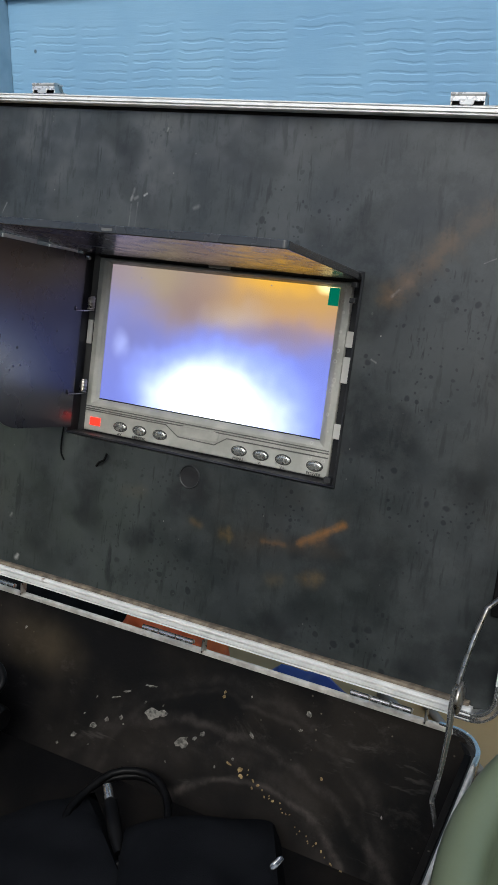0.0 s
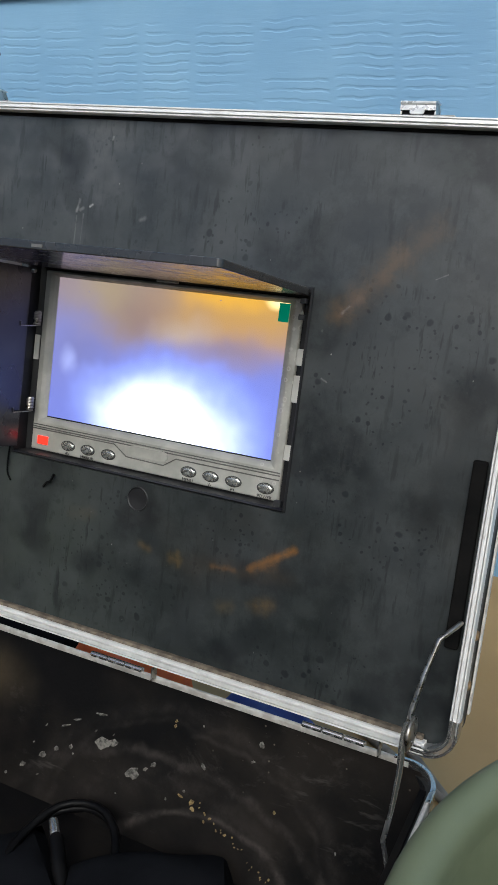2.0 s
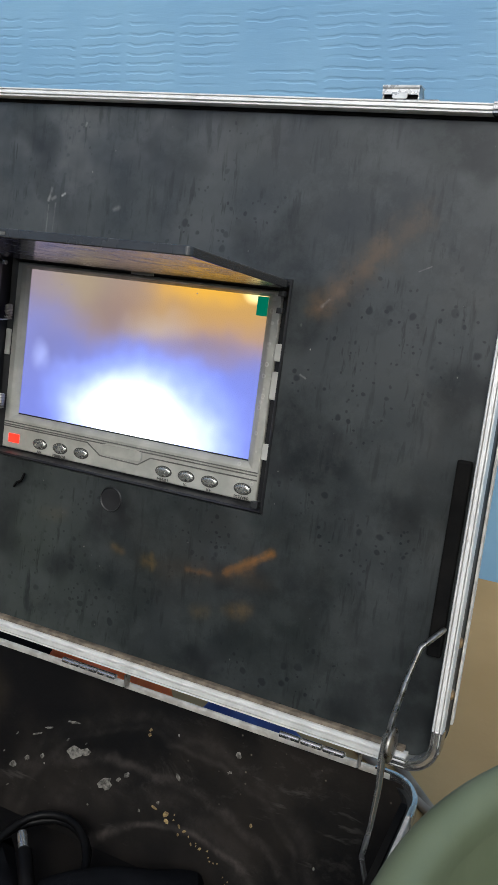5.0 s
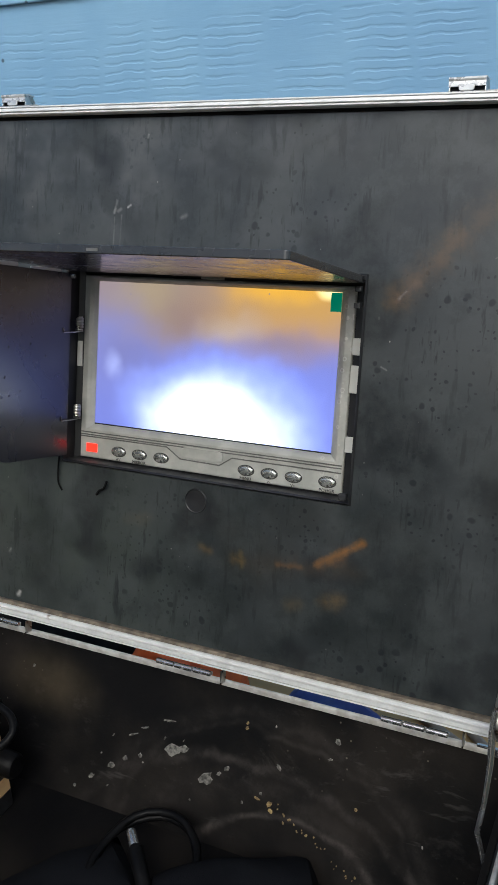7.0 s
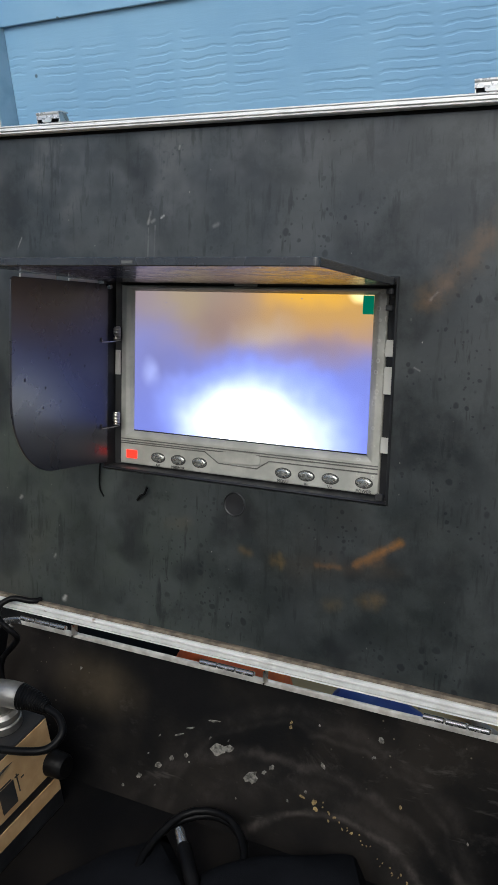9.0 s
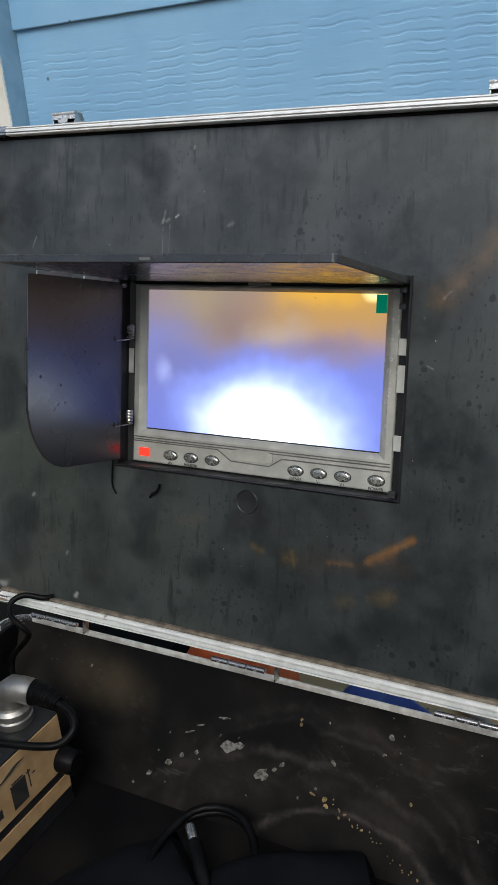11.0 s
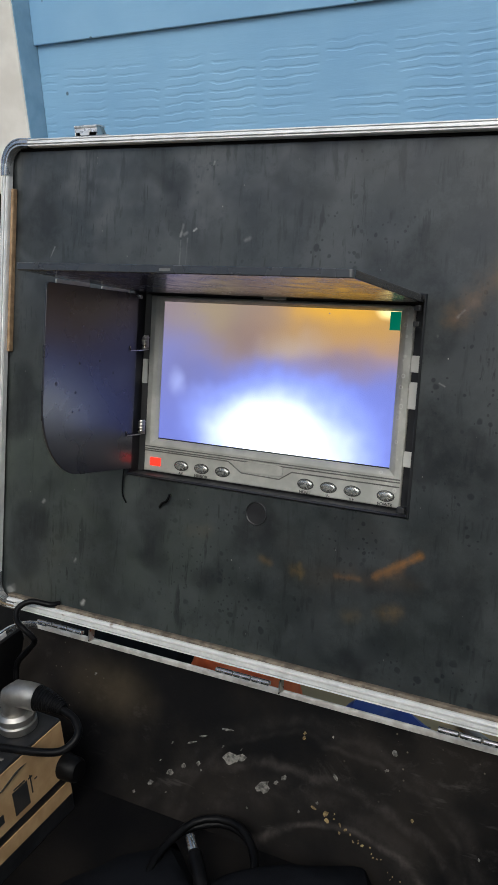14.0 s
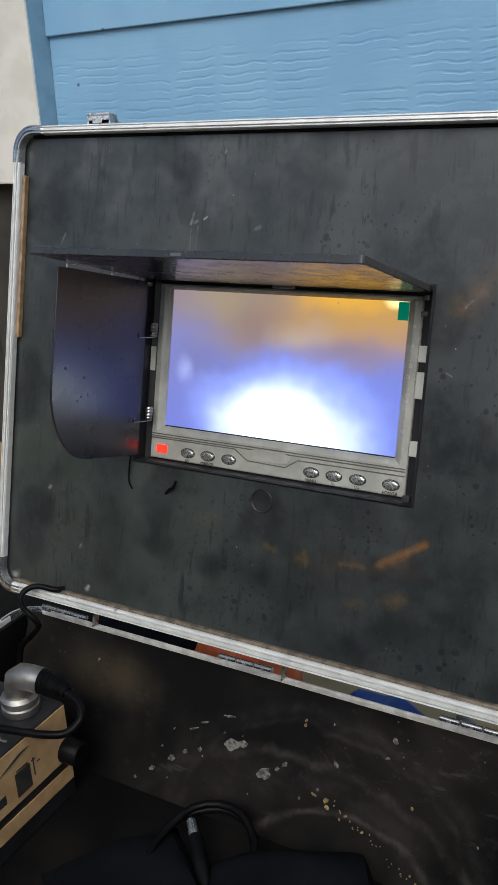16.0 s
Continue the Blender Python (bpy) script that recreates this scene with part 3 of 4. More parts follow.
def frame_rails(lo, hi, rad, to3d, parent, axes, rail, corner, profile=RAIL, sides="blrt", metal=None, foot=None):
    """The edging of a shell: straight rails and rounded corner caps."""
    metal = metal or ALUMINIUM
    (x0, y0), (x1, y1) = lo, hi
    runs = {"b": ((x0 + rad, y0), (x1 - rad, y0), (0, -1)), "r": ((x1, y0 + rad), (x1, y1 - rad), (1, 0)),
            "t": ((x1 - rad, y1), (x0 + rad, y1), (0, 1)), "l": ((x0, y1 - rad), (x0, y0 + rad), (-1, 0))}
    for k in sides:
        a, b, n = runs[k]
        part(rail, sweep([(a, n), (b, n)], foot if foot and k == "b" else profile, to3d), metal, parent, "", axes)
    fat = [(a * 1.12 + 0.0006, b + (0.0007 if b > 0 else 0)) for a, b in profile]
    for cx, cy, s in ((x1 - rad, y0 + rad, -90), (x1 - rad, y1 - rad, 0), (x0 + rad, y1 - rad, 90), (x0 + rad, y0 + rad, 180)):
        path = []
        d0, d1 = (math.cos(radians(s)), math.sin(radians(s))), (math.cos(radians(s + 90)), math.sin(radians(s + 90)))
        path.append(((cx + rad * d0[0] - 0.008 * d1[0], cy + rad * d0[1] - 0.008 * d1[1]), d0))
        for i in range(11):
            a = radians(s + 9 * i)
            n = (math.cos(a), math.sin(a))
            path.append(((cx + rad * n[0], cy + rad * n[1]), n))
        path.append(((cx + rad * d1[0] - 0.008 * d0[0], cy + rad * d1[1] - 0.008 * d0[1]), d1))
        part(corner, sweep(path, fat, to3d), CHROME, parent, "rounded chrome corner cap", axes, True)


def rounded(lo, hi, rad, n=8):
    """The outline of a rectangle with rounded corners."""
    (x0, y0), (x1, y1) = lo, hi
    out = []
    for cx, cy, q in ((x1 - rad, y0 + rad, -90), (x1 - rad, y1 - rad, 0), (x0 + rad, y1 - rad, 90), (x0 + rad, y0 + rad, 180)):
        out += [(cx + rad * math.cos(radians(q + 90 * k / n)), cy + rad * math.sin(radians(q + 90 * k / n))) for k in range(n + 1)]
    return out


def shell(lo, hi, rad, inset, top, low, to3d, thick=0.003):
    """The side wall of a tray, round its four corners in one piece."""
    a = rounded((lo[0] + inset, lo[1] + inset), (hi[0] - inset, hi[1] - inset), rad)
    b = rounded((lo[0] + inset + thick, lo[1] + inset + thick), (hi[0] - inset - thick, hi[1] - inset - thick), rad - thick)
    bm = bmesh.new()
    rows = [[bm.verts.new(to3d(p[0], p[1], w)) for p in o] for o, w in ((a, top), (a, low), (b, low), (b, top))]
    k = len(a)
    for r, q in zip(rows, rows[1:] + rows[:1]):
        for i in range(k):
            bm.faces.new((r[i], r[(i + 1) % k], q[(i + 1) % k], q[i]))
    return bm


def letters(text, size, where, parent, axes, material=INK, name="label"):
    """Raised lettering in the built-in font, in the lid's plane."""
    cu = bpy.data.curves.new(name, "FONT")
    cu.body, cu.size, cu.extrude, cu.align_x, cu.align_y = text, size, 0.00012, "CENTER", "CENTER"
    ob = bpy.data.objects.new(name, cu)
    me = bpy.data.meshes.new_from_object(ob)
    bm = bmesh.new()
    bm.from_mesh(me)
    bpy.data.objects.remove(ob)
    bpy.data.meshes.remove(me)
    bm.transform(pose(*where, 90, 0, 0))
    return part(name, bm, material, parent, "dark printed lettering", axes)


# ---- setting ----
bm = bmesh.new()
bmesh.ops.create_grid(bm, x_segments=40, y_segments=40, size=400)
ground = tagged(part("ground", bm, GROUND), "tan painted floor with small dark specks", "floor", kind="structure")

# the house wall: lapped boards behind the open case
wall = tagged(part("wall_north", box((-0.5, 0.462, 0.0), (5.0, 0.60, 2.7)), TRIM_BLUE), "blue painted lap siding wall of a house", "wall", kind="structure")
COURSE = 0.184
# Unseen wall added behind the camera; it blocks low light and darkens reflections.
tagged(part("light_block_south", box((-5.0, -1.30, 0.0), (5.0, -1.20, 0.70), 0.004), UNSEEN_WALL), "unseen low wall added behind the camera to block low light", "wall", kind="structure")


def siding_board(k, x0, x1):
    z0, z1 = -0.0115 + k * COURSE, -0.0115 + (k + 1) * COURSE + 0.024
    y = 0.446
    return box_skew(x0, x1, z0, z1, y, y + 0.006)


def box_skew(x0, x1, z0, z1, y0, y1):
    """A lapped board: its foot stands proud, its head tucks under the next."""
    bm = bmesh.new()
    t = 0.0085
    pts = [(y0, z0), (y0 + t, z0), (y1 + t, z1), (y1, z1)]
    a, b = [bm.verts.new((x0, y, z)) for y, z in pts], [bm.verts.new((x1, y, z)) for y, z in pts]
    for i in range(4):
        bm.faces.new((a[i], a[(i + 1) % 4], b[(i + 1) % 4], b[i]))
    bm.faces.new(a[::-1]), bm.faces.new(b)
    bmesh.ops.recalc_face_normals(bm, faces=bm.faces)
    bmesh.ops.bevel(bm, geom=bm.edges[:], offset=0.0012, segments=2, affect="EDGES", profile=0.5)
    return bm


first = None
for k in range(15):
    if first is None:
        first = part("siding_board", siding_board(0, -0.4768, 5.0), SIDING, wall)
    else:
        again(first, "siding_board", wall, Matrix.Translation((0, 0, COURSE * k)) @ WM[first])
# corner post of the wall, its face white and its side blue
post = tagged(part("corner_trim", box((-0.62, 0.420, 0.385), (-0.4785, 0.60, 2.7), 0.002), WHITE), "off-white painted corner board of the house", "trim", kind="structure")
part("side_strip", box((-0.4783, 0.4215, 0.0), (-0.4770, 0.60, 2.7), 0.0004), TRIM_BLUE, post, "blue painted return beside the siding")
# Shade of the background is put into these boards' near-black colour.
tagged(part("wall_west", box((-5.0, 0.52, 0.0), (-0.624, 0.60, 2.7)), DARK), "boards added beyond the corner, coloured near-black as shade", "wall", kind="structure")
tagged(part("skirting", box((-0.62, 0.45, 0.0), (-0.4795, 0.60, 0.384), 0.002), DARK), "dark board under the corner trim", "trim", kind="structure")

# ---- the open case ----
case = thing("flight_case", (0, -0.15, 0), "open black equipment case with aluminium edging, worn and dirty", "case")
lx0, lx1, lz0, lz1 = -0.4805, -0.0497, 0.1567, 0.490
BACK = 0.5265


def skew(u, v):
    """The lid's top edge runs about one degree out of level."""
    return (0.0028 - 0.018 * (u + 0.4545)) * min(1.0, max(0.0, (v - lz0) / (lz1 - lz0))) ** 3


def skewed(bm):
    for v in bm.verts:
        v.co.z += skew(v.co.x, v.co.z)
    return bm


lid_at = lambda u, v, w: (u, 0.505 - w, v + skew(u, v))
bm = None
ox0, ox1, oz0, oz1 = -0.3645, -0.1660, 0.2678, 0.3935
px0, px1, pz0, pz1 = lx0 + 0.004, lx1 - 0.004, lz0 + 0.004, lz1 - 0.004
for a, b in (((px0, pz0), (px1, oz0)), ((px0, oz1), (px1, pz1)), ((px0, oz0), (ox0, oz1)), ((ox1, oz0), (px1, oz1))):
    bm = box((a[0], 0.510, a[1]), (b[0], 0.514, b[1]), 0, bm)
bmesh.ops.remove_doubles(bm, verts=bm.verts, dist=1e-5)
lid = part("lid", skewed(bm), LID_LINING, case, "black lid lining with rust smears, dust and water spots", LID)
part("shell", shell((lx0, lz0), (lx1, lz1), 0.016, 0.001, -0.004, -(BACK - 0.505), lid_at), SHELL, lid, "", LID)
part("back_panel", slab([lid_at(*p, -(BACK - 0.505)) for p in rounded((lx0 + 0.001, lz0 + 0.001), (lx1 - 0.001, lz1 - 0.001), 0.015)], 0.003, (0, 1, 0)), SHELL, lid, "", LID)
frame_rails((lx0, lz0), (lx1, lz1), 0.016, lid_at, lid, LID, "rail", "corner_cap", [(a * 0.66, b) for a, b in RAIL], foot=[(a * 0.84, b) for a, b in RAIL])
# Black strip stands in for the shade between top rail and lining.
part("gap_shade", skewed(box((lx0 + 0.012, 0.5085, lz1 - 0.0070), (lx1 - 0.012, 0.5099, lz1 - 0.0038))), FOAM, lid, "black strip standing in for the shade gap under the top rail", LID)
part("rear_edge", skewed(box((lx1 - 0.0005, BACK - 0.001, lz0 + 0.02), (lx1 + 0.0008, BACK + 0.0034, lz1 - 0.02), 0.0004)), RIM_METAL, lid, "", LID)
for v in (0.196, 0.224):
    part("side_rivet", lathe([(0, 0.0016), (0.0022, 0.0012), (0.0030, 0.0)], (lx1 - 0.001, 0.518, v), 14, "x"), RUSTY, lid, "rusted rivet", LID, True)
part("liner_strip", box((lx0 + 0.014, 0.5055, lz0 + 0.0066), (lx1 - 0.018, 0.5098, lz0 + 0.0092), 0.0006), DIRTY_WOOD, lid, "bare plywood edge of the lining", LID)
part("liner_strip", box((lx0 + 0.0062, 0.5055, 0.345), (lx0 + 0.0086, 0.5098, 0.460), 0.0006), WOOD, lid, "bare plywood edge of the lining", LID)
part("foam_strip", box((lx1 - 0.0150, 0.5055, 0.217), (lx1 - 0.0075, 0.5098, 0.318), 0.0012), FOAM, lid, "black foam strip", LID)

# two draw latches on the top edge
for x in (-0.4108, -0.1212):
    zl, hw = lz1 + skew(x, lz1), 0.0094
    latch = part("latch", box((x - 0.0200, 0.5065, zl + 0.0002), (x + 0.0200, 0.522, zl + 0.0013), 0.0005), STEEL, case, "bright plated draw latch", LID)
    part("backing", box((x - hw + 0.0006, 0.5100, zl + 0.0013), (x + hw - 0.0006, 0.5108, zl + 0.0082), 0.0002), RUBBER, latch, "", LID)
    for a in (-hw, hw - 0.0007):
        cheek = slab([(x + a, 0.5082, zl + 0.0013), (x + a, 0.5180, zl + 0.0013), (x + a, 0.5180, zl + 0.0050), (x + a, 0.5150, zl + 0.0082), (x + a, 0.5090, zl + 0.0084)], 0.0007, (1, 0, 0), 0.0002)
        part("cheek", cheek, STEEL, latch, "", LID)
    face = sweep([((x - hw, 0), (0, 1)), ((x + hw, 0), (0, 1))], [(0.0038, 0.0), (0.0070, 0.0), (0.0084, 0.0008), (0.0089, 0.0026), (0.0090, 0.0090), (0.0082, 0.0090), (0.0080, 0.0032), (0.0074, 0.0016), (0.0038, 0.0010)],
                 lambda u, v, w: (u, 0.5078 + w, zl + v))
    part("face_plate", face, PLATED, latch, "", LID, True)
    part("tongue", slab([(x - 0.0042, 0.5076, zl + 0.0046), (x + 0.0042, 0.5076, zl + 0.0046), (x + 0.0038, 0.5076, zl + 0.0020), (x + 0.0030, 0.5076, zl + 0.0014), (x - 0.0030, 0.5076, zl + 0.0014), (x - 0.0038, 0.5076, zl + 0.0020)], 0.0010, (0, -1, 0), 0.0003), PLATED, latch, "", LID)
    part("roll", lathe([(0, x - hw), (0.0010, x - hw), (0.0010, x + hw), (0, x + hw)], (0, 0.5080, zl + 0.0074), 12, "x"), PLATED, latch, "", LID, True)

# three hinges: knuckles on a pin, in the gap between lid and tray
for x0, x1 in ((-0.440, -0.398), (-0.287, -0.247), (-0.138, -0.099)):
    n, w = 3, (x1 - x0) / 3
    hinge = part("hinge", box((x0, 0.5106, 0.1478), (x1, 0.5116, 0.1502), 0.0003), BRUSHED, case, "steel knuckle hinge", LID)
    for k in range(n):
        a, b = x0 + k * w + 0.0004, x0 + (k + 1) * w - 0.0004
        part("knuckle", lathe([(0, a), (0.0013, a), (0.0017, a + 0.0005), (0.0017, b - 0.0005), (0.0013, b), (0, b)], (0, 0.5095, 0.1492), 16, "x"), CHROME, hinge, "", LID, True)
    part("pin", box((x1 + 0.008, 0.506, 0.1455), (x1 + 0.0088, 0.512, 0.154)), STEEL, hinge, "", LID)

# folding stay at the right-hand end: two flat arms on a riveted disc
stay = part("stay", tube([(-0.0570, 0.5020, 0.2335), (-0.0580, 0.4980, 0.2325), (-0.0645, 0.4910, 0.2255), (-0.0680, 0.4860, 0.2080), (-0.0705, 0.4810, 0.1890), (-0.0712, 0.4800, 0.1800)], 0.0019, 10, None, 0.75), STEEL, case, "jointed steel lid stay", LID, True)
part("lower_arm", tube([(-0.0716, 0.4785, 0.1830), (-0.0718, 0.4780, 0.1720), (-0.0712, 0.4780, 0.1560), (-0.0722, 0.4780, 0.1343), (-0.0741, 0.4780, 0.1170), (-0.0700, 0.4780, 0.1040), (-0.0668, 0.4780, 0.0930), (-0.0668, 0.4790, 0.0800)], [0.0018, 0.0021, 0.0018, 0.0015, 0.0015, 0.0015, 0.0015, 0.0014], 10, None, 0.8), CHROME, stay, "", LID, True)
part("pivot_disc", lathe([(0, -0.0012), (0.0080, -0.0012), (0.0090, -0.0004), (0.0090, 0.0006), (0.007, 0.0014), (0, 0.0016)], (-0.0692, 0.4820, 0.1765), 28, "x"), STEEL, stay, "riveted disc with brown stains", LID, True)
part("rivet", lathe([(0, -0.0032), (0.002, -0.003), (0.0028, -0.0016), (0.0028, 0.0)], (-0.0700, 0.4820, 0.1775), 14, "x"), RUSTY, stay, "rusted rivet", LID, True)

# the tray, level under the lid
tx0, tx1, ty0, ty1, tz = -0.190, 0.2000, -0.315, 0.0180, 0.1175
tray_floor = 0.034
tray = part("tray", box((tx0 + 0.006, ty0 + 0.006, tray_floor - 0.004), (tx1 - 0.006, ty1 - 0.006, tray_floor)), TRAY_LINING, case, "dirty black tray lining")
slant = slab([(tx0 + 0.006, ty1 - 0.0040, tz - 0.001), (tx1 - 0.006, ty1 - 0.0040, tz - 0.001), (tx1 - 0.006, ty1 - 0.046, tray_floor), (tx0 + 0.006, ty1 - 0.046, tray_floor)], 0.0005, (0, 1, -0.5))
part("tray_wall", slant, REAR_LINING, tray, "black lining with pale scuffs and wax spots")
part("tray_wall", box((tx0 + 0.006, ty0 + 0.006, tray_floor), (tx1 - 0.006, ty0 + 0.012, tz - 0.002)), TRAY_LINING, tray)
part("tray_wall", box((tx0 + 0.006, ty0 + 0.012, tray_floor), (tx0 + 0.0085, ty1 - 0.006, tz - 0.001)), TRAY_LINING, tray)
part("tray_wall", box((tx1 - 0.0075, ty0 + 0.012, tray_floor), (tx1 - 0.0042, ty1 - 0.016, tz - 0.001)), TRAY_LINING, tray)
part("shell", shell((tx0, ty0), (tx1, ty1), 0.018, 0.001, tz - 0.003, 0.013, lambda u, v, w: (u, v, w)), SHELL, tray)
part("base_panel", slab([(*p, 0.010) for p in rounded((tx0 + 0.001, ty0 + 0.001), (tx1 - 0.001, ty1 - 0.001), 0.017)], 0.003, (0, 0, 1)), SHELL, tray)
part("base_core", box((tx0 + 0.0068, ty0 + 0.0068, 0.0135), (tx1 - 0.0068, ty1 - 0.0068, tray_floor - 0.0045)), SHELL, tray)
LOW = [(0, -0.006), (0, 0.0008), (-0.0004, 0.0013), (-0.0015, 0.0014), (-0.0022, 0.0009), (-0.0025, 0.0), (-0.0025, -0.003)]
frame_rails((tx0, ty0), (tx1, ty1), 0.018, lambda u, v, w: (u, v, tz + w), tray, UP, "rail", "corner_cap", LOW, "blrt", RIM_METAL)
for x in (tx0 + 0.025, tx1 - 0.025):
    for y in (ty0 + 0.025, ty1 - 0.025):
        part("foot", lathe([(0, 0), (0.007, 0), (0.009, 0.0015), (0.009, 0.010), (0, 0.010)], (x, y, 0), 20), RUBBER, tray, "black rubber foot")

# ---- the monitor set into the lid ----
monitor = thing("monitor", upright((-0.267, 0.515, 0.266)), "silver framed monitor with a lit screen, set into the lid", "monitor")


def ring(levels, bm=None):
    """A frame with a stepped section: rectangles (x0, z0, x1, z1, y), outer to inner."""
    bm = bm or bmesh.new()
    rows = [[bm.verts.new(p) for p in ((x0, y, z0), (x1, y, z0), (x1, y, z1), (x0, y, z1))] for x0, z0, x1, z1, y in levels]
    for a, b in zip(rows, rows[1:]):
        for i in range(4):
            bm.faces.new((a[i], a[(i + 1) % 4], b[(i + 1) % 4], b[i]))
    return bm


hx0, hx1, hz0, hz1 = -0.3660, -0.1655, 0.2680, 0.3962
housing = part("housing", ring([(hx0, hz0, hx1, hz1, 0.5098), (hx0 + 0.0004, hz0 + 0.0004, hx1 - 0.0004, hz1 - 0.0004, 0.5090), (hx0 + 0.001, hz0 + 0.001, hx1 - 0.001, hz1 - 0.001, 0.5084),
                                (-0.3647, 0.2692, -0.1668, 0.3930, 0.5086), (-0.3642, 0.2700, -0.1668, 0.3925, 0.5096), (-0.3640, 0.2702, -0.1670, 0.3922, 0.5205), (-0.3594, 0.2708, -0.1750, 0.3900, 0.5218)]), BLACK, monitor, "black plastic surround", LID)
part("back", box((-0.3640, 0.5246, 0.2680), (-0.1680, 0.5263, 0.3910), 0.0006), BLACK, monitor, "", LID)
bezel = part("bezel", ring([(-0.3592, 0.2712, -0.1752, 0.3898, 0.5245), (-0.3592, 0.2712, -0.1752, 0.3898, 0.5208), (-0.3586, 0.2718, -0.1758, 0.3892, 0.5200),
                            (-0.3550, 0.2898, -0.1798, 0.3884, 0.5200), (-0.3524, 0.2916, -0.1820, 0.3874, 0.5210), (-0.3503, 0.2934, -0.1841, 0.3863, 0.5226), (-0.3500, 0.2937, -0.1843, 0.3861, 0.5236)]), SILVER, monitor, "scuffed silver frame", LID)
screen = part("screen", box((-0.3502, 0.5231, 0.2935), (-0.1841, 0.5243, 0.3863)), SCREEN, monitor, "lit screen with blurred orange and blue picture", LID)
part("film_tab", box((-0.1908, 0.5224, 0.3752), (-0.1843, 0.5229, 0.3859)), FILM_GREEN, screen, "green film tab in the screen's corner", LID)
# The bezel recess's shade, drawn as a thin black strip.
part("recess_shade", box((-0.3500, 0.5226, 0.2936), (-0.1843, 0.5231, 0.2943)), BLACK, screen, "black strip drawing the recess shade along the foot of the screen", LID)
# moulded lines under the screen, groove shade painted in darker silver, and the slot of the maker's badge
y = 0.5198
for pts in ([(-0.3585, y, 0.2881), (-0.176, y, 0.2881)], [(-0.3585, y, 0.2865), (-0.176, y, 0.2865)], [(-0.3585, y, 0.2852), (-0.2925, y, 0.2852), (-0.2825, y, 0.2788), (-0.2550, y, 0.2782), (-0.2465, y, 0.2838), (-0.176, y, 0.2838)]):
    part("moulding", tube(pts, 0.00042, 6, None), DARK_SILVER, bezel, "", LID)
oval = lambda cx, cz, rx, rz, n=28, p=2.0: [(cx + rx * abs(math.cos(a)) ** (2 / p) * math.copysign(1, math.cos(a)), cz + rz * abs(math.sin(a)) ** (2 / p) * math.copysign(1, math.sin(a))) for a in (2 * math.pi * k / n for k in range(n))]
part("badge_slot", slab([(x, 0.5203, z) for x, z in oval(-0.2670, 0.2834, 0.0145, 0.0036, 40, 5)], 0.0012, (0, -1, 0), 0.0004), SILVER, bezel, "", LID)
part("power_light", box((-0.3538, 0.5193, 0.2752), (-0.3453, 0.5203, 0.2808), 0.0003), RED_LIGHT, bezel, "glowing red square indicator", LID)


def dome(cx, cz, rx, rz, y, h, n=28):
    bm = bmesh.new()
    rows = [[bm.verts.new((cx + rx * s * math.cos(a), y - h * c, cz + rz * s * math.sin(a))) for a in (2 * math.pi * k / n for k in range(n))] for s, c in ((1, 0), (0.97, 0.45), (0.85, 0.75), (0.6, 0.95))]
    for a, b in zip(rows, rows[1:]):
        for i in range(n):
            bm.faces.new((a[i], a[(i + 1) % n], b[(i + 1) % n], b[i]))
    bm.faces.new(rows[-1])
    return bm


for x, text in ((-0.3285, "AV"), (-0.3127, "MIRROR"), (-0.2965, ""), (-0.2366, "MENU"), (-0.2211, "V-"), (-0.2054, "V+"), (-0.1841, "POWER")):
    button = part("button", dome(x, 0.2777, 0.0050, 0.0029, 0.5200, 0.0014), SILVER_EDGE, monitor, "oval silver button", LID, True)
    part("collar", slab([(a, 0.52005, b) for a, b in oval(x, 0.2776, 0.0056, 0.0034)], 0.0003, (0, -1, 0)), INK, button, "", LID)
    if text:
        letters(text, 0.0028, (x, 0.5196, 0.2725), button, LID)

for x0, x1, z0, z1 in ((-0.1750, -0.1692, 0.3517, 0.3613), (-0.1750, -0.1682, 0.3303, 0.3460), (-0.1750, -0.1698, 0.2963, 0.3055), (-0.3634, -0.3594, 0.3307, 0.3471), (-0.2740, -0.2583, 0.3900, 0.3920)):
    part("clip_tab", box((x0, 0.5192, z0), (x1, 0.5204, z1), 0.0004), TAB, monitor, "silver clip", LID)
for z in (0.3775, 0.3865):
    part("hinge_lug", box((-0.1710, 0.5045, z), (-0.1675, 0.5080, z + 0.0030), 0.0004), BLACK, housing, "", LID)
part("hinge_lug", box((-0.1722, 0.5060, 0.2712), (-0.1676, 0.5096, 0.2748), 0.0004), BLACK, housing, "", LID)

# sun hood: top board and side flap, sprung on the housing
front, fl, fr = 0.3930, -0.3604, -0.1626
outline = [(fl - 0.0006, 0.5075), (-0.1672, 0.5075), ] + [(fr - 0.0025 + 0.0025 * math.cos(radians(-15 * k)), front + 0.0025 + 0.0025 * math.sin(radians(-15 * k))) for k in range(7)] + [(fl + 0.0008, front), (fl, front + 0.0008)]
hood = part("hood_top", slab([(a, b, 0.3948 - 0.0325 * (b - front)) for a, b in outline], 0.0042, (0, 0, 1), 0.0005), HOOD, monitor, "black sunshade board with worn edges", LID)
part("slot_clip", box((-0.2660, 0.3926, 0.3960), (-0.2595, 0.3933, 0.3974)), DARK_SILVER, hood, "", LID)
xf = -0.3612
edge = [(0.5085, 0.3898), (0.4210, 0.3908), (0.4192, 0.3892), (0.4187, 0.3200)]
edge += [(0.4550 - 0.0363 * math.cos(a), 0.3200 - 0.0452 * math.sin(a)) for a in (radians(8.8 * k) for k in range(1, 11))] + [(0.5085, 0.2730)]
